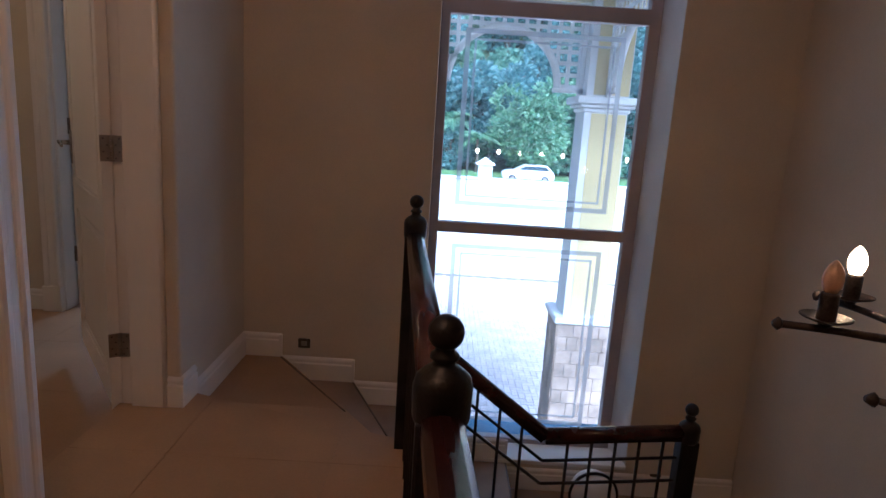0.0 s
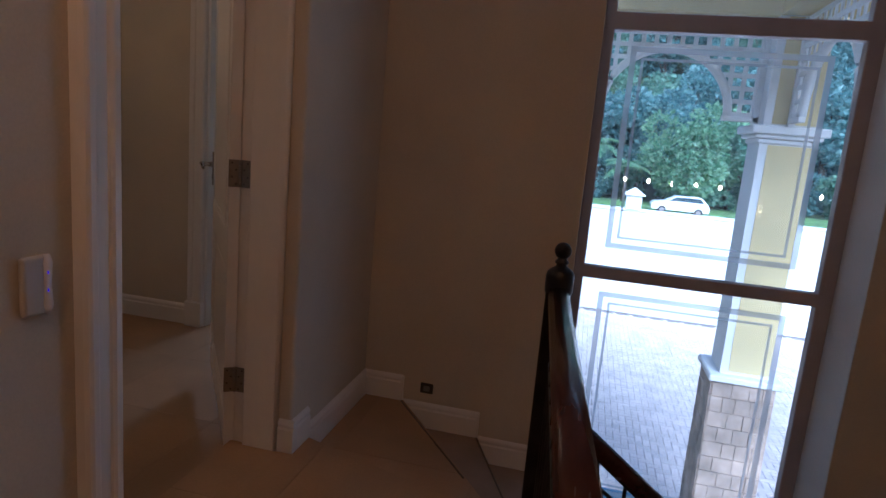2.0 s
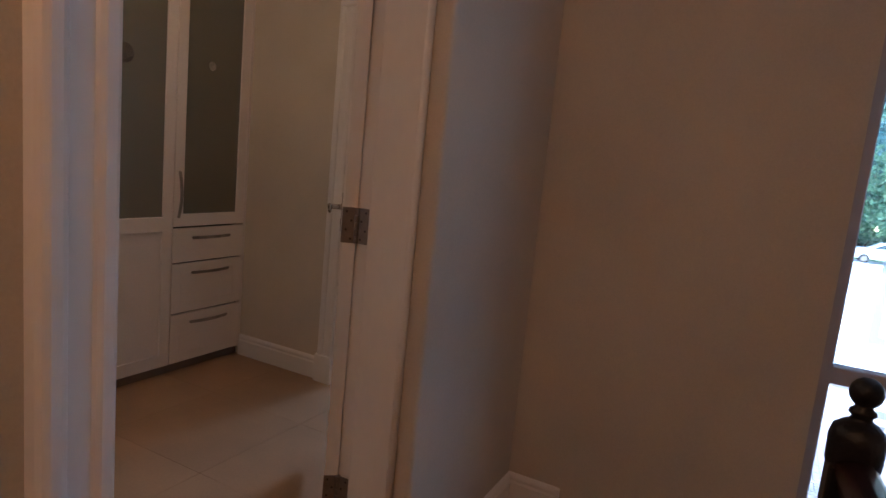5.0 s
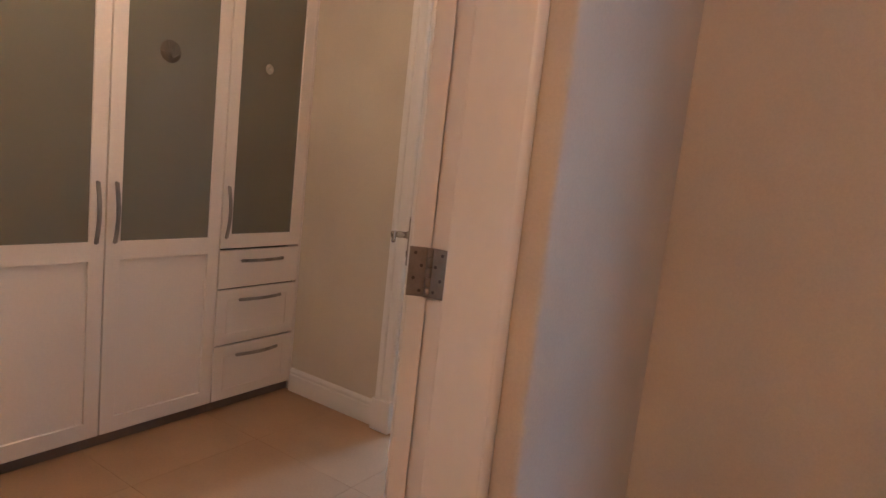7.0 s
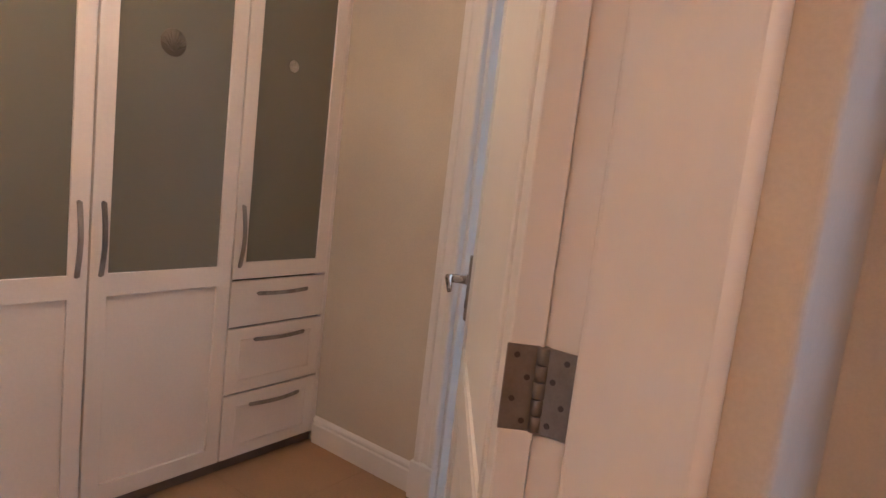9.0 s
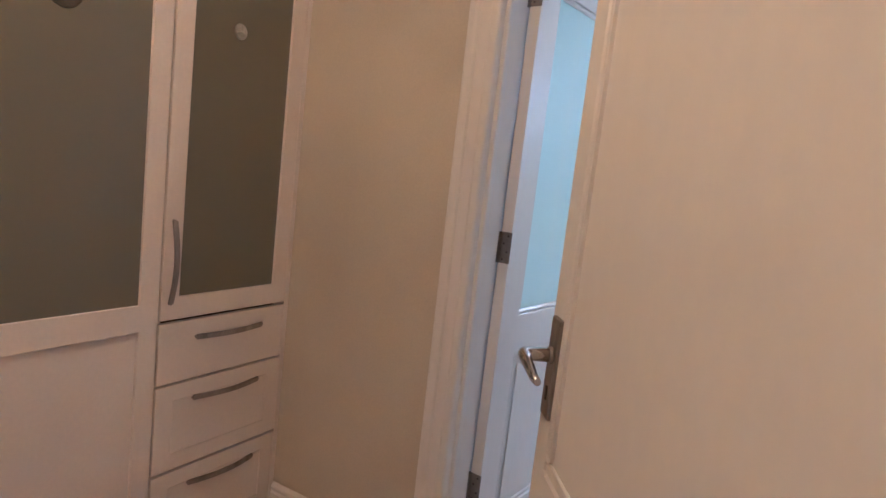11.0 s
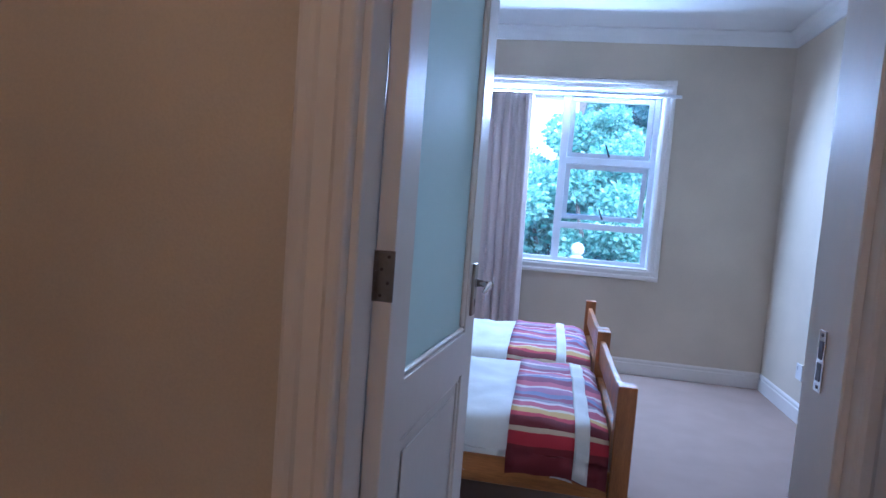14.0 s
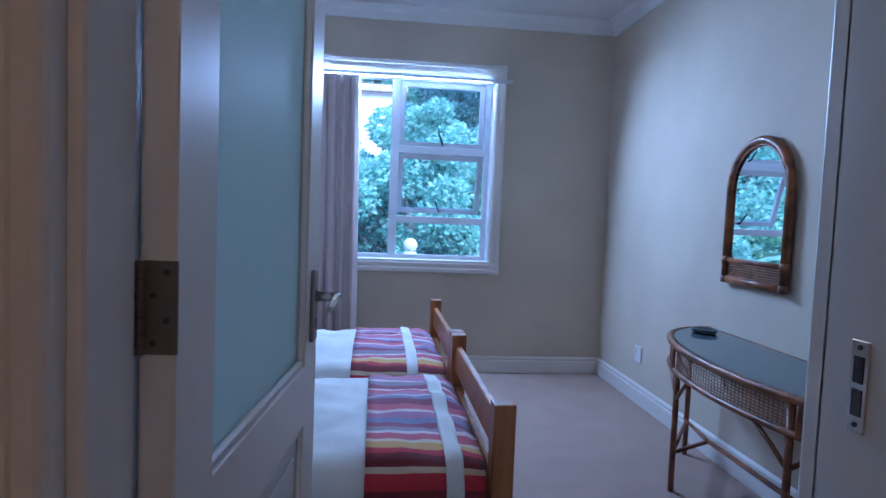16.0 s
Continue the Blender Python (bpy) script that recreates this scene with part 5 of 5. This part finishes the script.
# tall trees on the hillside, seen from the stair window
for i in range(40):
    row = i % 4
    yy = (67, 75, 86, 99)[row] + rt.uniform(-2, 2)
    xx = -8 + (i // 4) * 5.6 * (1 + 0.12 * row) + rt.uniform(-2, 2)
    zz = (GZ + 0.5, 2.5, 9.5, 18)[row] - 1
    tree("tree", "tall dark-leaved tree in the hillside wood", xx, yy, zz, rt.uniform(9, 13), rt.uniform(3.6, 5.0), 2600, 0.62, mats3[rt.choice((0, 0, 0, 1))], 100 + i, 10)
for i in range(22):
    xx = -6 + i * 2.1 + rt.uniform(-.6, .6)
    tree("shrub", "rounded leafy shrub at the edge of the wood", xx, 61.5 + rt.uniform(-1, 1.5), GZ, rt.uniform(3, 5.2), rt.uniform(1.5, 2.3), 1500, 0.38, mats3[rt.choice((0, 1, 1))], 200 + i, 7)
tree("tree", "broad bright green tree in front of the wood", 8.6, 60.0, GZ, 9.5, 4.3, 6500, 0.42, LEAF_C, 300, 14)
tree("tree", "broad bright green tree in front of the wood", 13.5, 61.0, GZ, 8.5, 3.6, 5000, 0.42, LEAF_B, 301, 12)
for x, y, h in ((3.0, 59.5, 3.2), (14.6, 58.5, 1.2), (0.5, 62, 5.0)):
    palm(x, y, GZ, h, 16, 2.8, int(x * 10), LEAF_C)
# string of bulbs along the hedge
fe = thing("string_lights", "festoon of warm bulbs strung along the hedge", "string lights")
pts = []
for i in range(41):
    x = 2 + 20 * i / 40
    pts.append((x, 58.3, -0.4 - 0.35 * math.sin(math.pi * ((i % 8) / 8))))
part("cable", tube(bmesh.new(), pts, 0.015, 4), IRON, fe)
for i in range(2, 40, 4):
    p = pts[i]
    part("bulb", turned(bmesh.new(), [(0.04, p[2]), (0.13, p[2] - 0.15), (0.14, p[2] - 0.28), (0.02, p[2] - 0.42)], p[0], p[1], 10), STRG, fe)

# bushes and trees close outside the bedroom window
for i, (x, y, h, rr, mt) in enumerate(((-1.15, 13.6, 5.9, 0.85, 2), (-2.0, 14.6, 5.6, 1.0, 2), (-3.1, 14.2, 5.5, 1.2, 1), (-4.4, 14.0, 6.6, 1.4, 2), (-6.0, 14.5, 7.0, 1.6, 1), (-8.0, 14.0, 7.0, 1.7, 2), (-10.5, 15.0, 7.5, 2.0, 1), (-2.6, 12.7, 3.7, 0.9, 1), (-1.3, 12.6, 3.5, 0.75, 0), (-4.0, 12.6, 4.4, 1.0, 2), (-5.6, 12.2, 4.6, 1.2, 0), (-7.6, 12.2, 4.9, 1.3, 2), (-1.5, 16.4, 6.9, 0.9, 2), (-0.95, 16.0, 7.1, 0.6, 2), (-0.95, 13.2, 4.7, 0.5, 1), (-2.4, 17.6, 5.9, 1.5, 1), (-3.9, 17.4, 5.8, 1.6, 2), (-6.4, 17.8, 6.6, 1.7, 2))):
    tree("tree", "leafy garden tree close outside the bedroom window", x, y, GZ, h, rr, 20000, 0.095, (LEAF_C, LEAF_D, LEAF_D)[mt], 400 + i, 30)
for i in range(9):
    tree("shrub", "dense leafy shrub in the garden below the window", -1.35 - i * 0.95, 15.3 + 0.4 * (i % 2), GZ, 4.6 + 0.5 * (i % 3), 0.85, 12000, 0.10, (LEAF_D, LEAF_C)[i % 2], 460 + i, 26)
for x, y, h in ((-2.75, 11.7, 3.3), (-4.6, 11.4, 3.6), (-6.4, 11.6, 3.4)):
    palm(x, y, GZ, h, 14, 1.0, int(-x * 10), LEAF_D)
fi = thing("garden_finial", "white ball finial on a pillar in the garden", "finial", pose(-1.69, 11.3, 0))
part("pillar", bx(-0.14, 0.14, -0.14, 0.14, GZ, 0.70, bev=0.01), RENDER_W, fi)
part("ball", turned(bmesh.new(), [(0.10, 0.70), (0.07, 0.74)] + ball_prof(0.092, 0.825)[1:], 0, 0, 18), RENDER_W, fi)
ho = thing("house", "pale neighbouring house with a flat roof behind the garden trees", "house", pose(-6.5, 32, GZ))
part("wall", bx(-5, 5.2, 0, 6, 0, 9.6), RENDER_W, ho)
part("roof", bx(-5.4, 5.6, -0.4, 6.4, 9.6, 9.9), STONE, ho)
for i in range(4):
    for z in (2.2, 5.2, 7.6):
        w = part("window", bx(-4.2 + i * 2.4, -2.9 + i * 2.4, -0.03, 0.0, z, z + 1.2), WALU, ho)
        part("sill", bx(-4.3 + i * 2.4, -2.8 + i * 2.4, -0.08, 0.0, z - 0.08, z), RENDER_W, w)


# ---- floor tiles and forecourt pavers ----
tile_mesh = {}


def piece(name, key, sx, sy, sz, bev, material):
    if key not in tile_mesh:
        bm = bx(0, sx, 0, sy, -sz, 0)
        top = [e for e in bm.edges if all(abs(v.co.z) < 1e-6 for v in e.verts)]
        bmesh.ops.bevel(bm, geom=top, offset=bev, segments=1, affect="EDGES")
        me = bpy.data.meshes.new(name)
        bm.to_mesh(me)
        bm.free()
        me.materials.append(material)
        tile_mesh[key] = me
    return tile_mesh[key]


floor_ob = bpy.data.objects["floor_landing"]
T = 0.6
TJ = 0.0016


def clipped(pts, keep):
    """Outline cut by a half-plane a*x + b*y <= c."""
    a, b, c = keep
    out = []
    for p, q in zip(pts, pts[1:] + pts[:1]):
        dp, dq = a * p[0] + b * p[1] - c, a * q[0] + b * q[1] - c
        if dp <= 0:
            out.append(p)
        if dp * dq < 0:
            k = dp / (dp - dq)
            out.append((p[0] + (q[0] - p[0]) * k, p[1] + (q[1] - p[1]) * k))
    return out


def half_plane(p, q, inside):
    """Half-plane bounded by the line p-q that holds the point inside."""
    a, b = q[1] - p[1], p[0] - q[0]
    c = a * p[0] + b * p[1]
    return (a, b, c) if a * inside[0] + b * inside[1] <= c else (-a, -b, -c)


def lay_tiles(parent, x_range, y_range, cuts, z, origin):
    """Square tiles over a stretch of floor, cut to its outline."""
    x0, x1 = x_range
    y0, y1 = y_range
    for i in range(math.floor((x0 - origin[0]) / T), math.ceil((x1 - origin[0]) / T)):
        for j in range(math.floor((y0 - origin[1]) / T), math.ceil((y1 - origin[1]) / T)):
            u, v = origin[0] + i * T, origin[1] + j * T
            a0, a1, b0, b1 = max(u, x0), min(u + T - TJ, x1), max(v, y0), min(v + T - TJ, y1)
            if a1 - a0 < 0.01 or b1 - b0 < 0.01:
                continue
            pts = [(a0, b0), (a1, b0), (a1, b1), (a0, b1)]
            for cut in cuts:
                pts = clipped(pts, cut) if len(pts) > 2 else pts
            if len(pts) < 3:
                continue
            tile = prism(bmesh.new(), pts, "z", -0.003, 0.0)
            me = bpy.data.meshes.new("tile")
            tile.to_mesh(me)
            tile.free()
            me.materials.append(TILE)
            ob = new("tile", me)
            ob.location = (0, 0, z)
            ob.parent = parent


ORIGIN = (-0.98, 2.10)
above = half_plane(*STEP, (-0.5, 1.0))
below = half_plane(*STEP, (-0.9, 3.2))
stair_edge = half_plane((-0.06, 2.24), (0.08, -2.2), (-1, 0))
lay_tiles(bpy.data.objects["floor_upper_landing"], (WX1, 0.1), (-2.2, 2.61), [above, stair_edge], UZ, ORIGIN)
lay_tiles(bpy.data.objects["floor_threshold"], (WX0 - 0.01, WX1), (DY0, WE), [], UZ, ORIGIN)
lay_tiles(floor_ob, (WF, 0.0), (2.2, BY), [below, half_plane((-0.87, BY), (-0.40, 2.66), (-1, 2.7)), half_plane((-0.40, 2.66), (-0.10, 2.24), (-1, 2.4))], 0.0, ORIGIN)
lay_tiles(floor_ob, (LX, WX0 - 0.012), (0.9, 3.885), [], 0.0, ORIGIN)

pave = bpy.data.objects["pavement"]
PW, PL = 0.11, 0.22
near, far_v, far_f = 0, [], []
for a in range(-30, 110):
    for b in range(-10, 90):
        # herringbone laid square to the wall
        for k in range(2):
            i, j = a, b
            if (i + j * 1) % 4 == 0 and k == 0:
                x0, y0, sx, sy = i * PW, 7.6 + j * PW, PL, PW
            elif (i + j) % 4 == 2 and k == 1:
                x0, y0, sx, sy = i * PW, 7.6 + j * PW, PW, PL
            else:
                continue
            if not (-0.6 < x0 < 10 and 7.6 < y0 < 17.75) or x0 > 1.0 + (y0 - 3) * 0.62:
                continue
            if near < 300 and y0 < 10.6 and 0.2 < x0 < 3.2:
                ob = new("paver", piece("paver", ("p", sx), sx - 0.008, sy - 0.008, 0.02, 0.006, PAVER))
                ob.location = (x0 + 0.004, y0 + 0.004, GZ + 0.004 * rs.random())
                ob.parent = pave
                near += 1
            else:
                n = len(far_v)
                z = GZ + 0.004 * rs.random()
                e = 0.005
                far_v += [(x0 + e, y0 + e, z), (x0 + sx - e, y0 + e, z), (x0 + sx - e, y0 + sy - e, z), (x0 + e, y0 + sy - e, z), (x0 + e, y0 + e, z - .02), (x0 + sx - e, y0 + e, z - .02), (x0 + sx - e, y0 + sy - e, z - .02), (x0 + e, y0 + sy - e, z - .02)]
                far_f += [(n, n + 1, n + 2, n + 3), (n, n + 4, n + 5, n + 1), (n + 1, n + 5, n + 6, n + 2), (n + 2, n + 6, n + 7, n + 3), (n + 3, n + 7, n + 4, n)]
me = bpy.data.meshes.new("paver_field")
me.from_pydata(far_v, [], far_f)
me.materials.append(PAVER)
pf = new("paver_field", me)
pf.parent = pave
tagged(pf, "worn grey pavers laid in herringbone", kind="stuff")
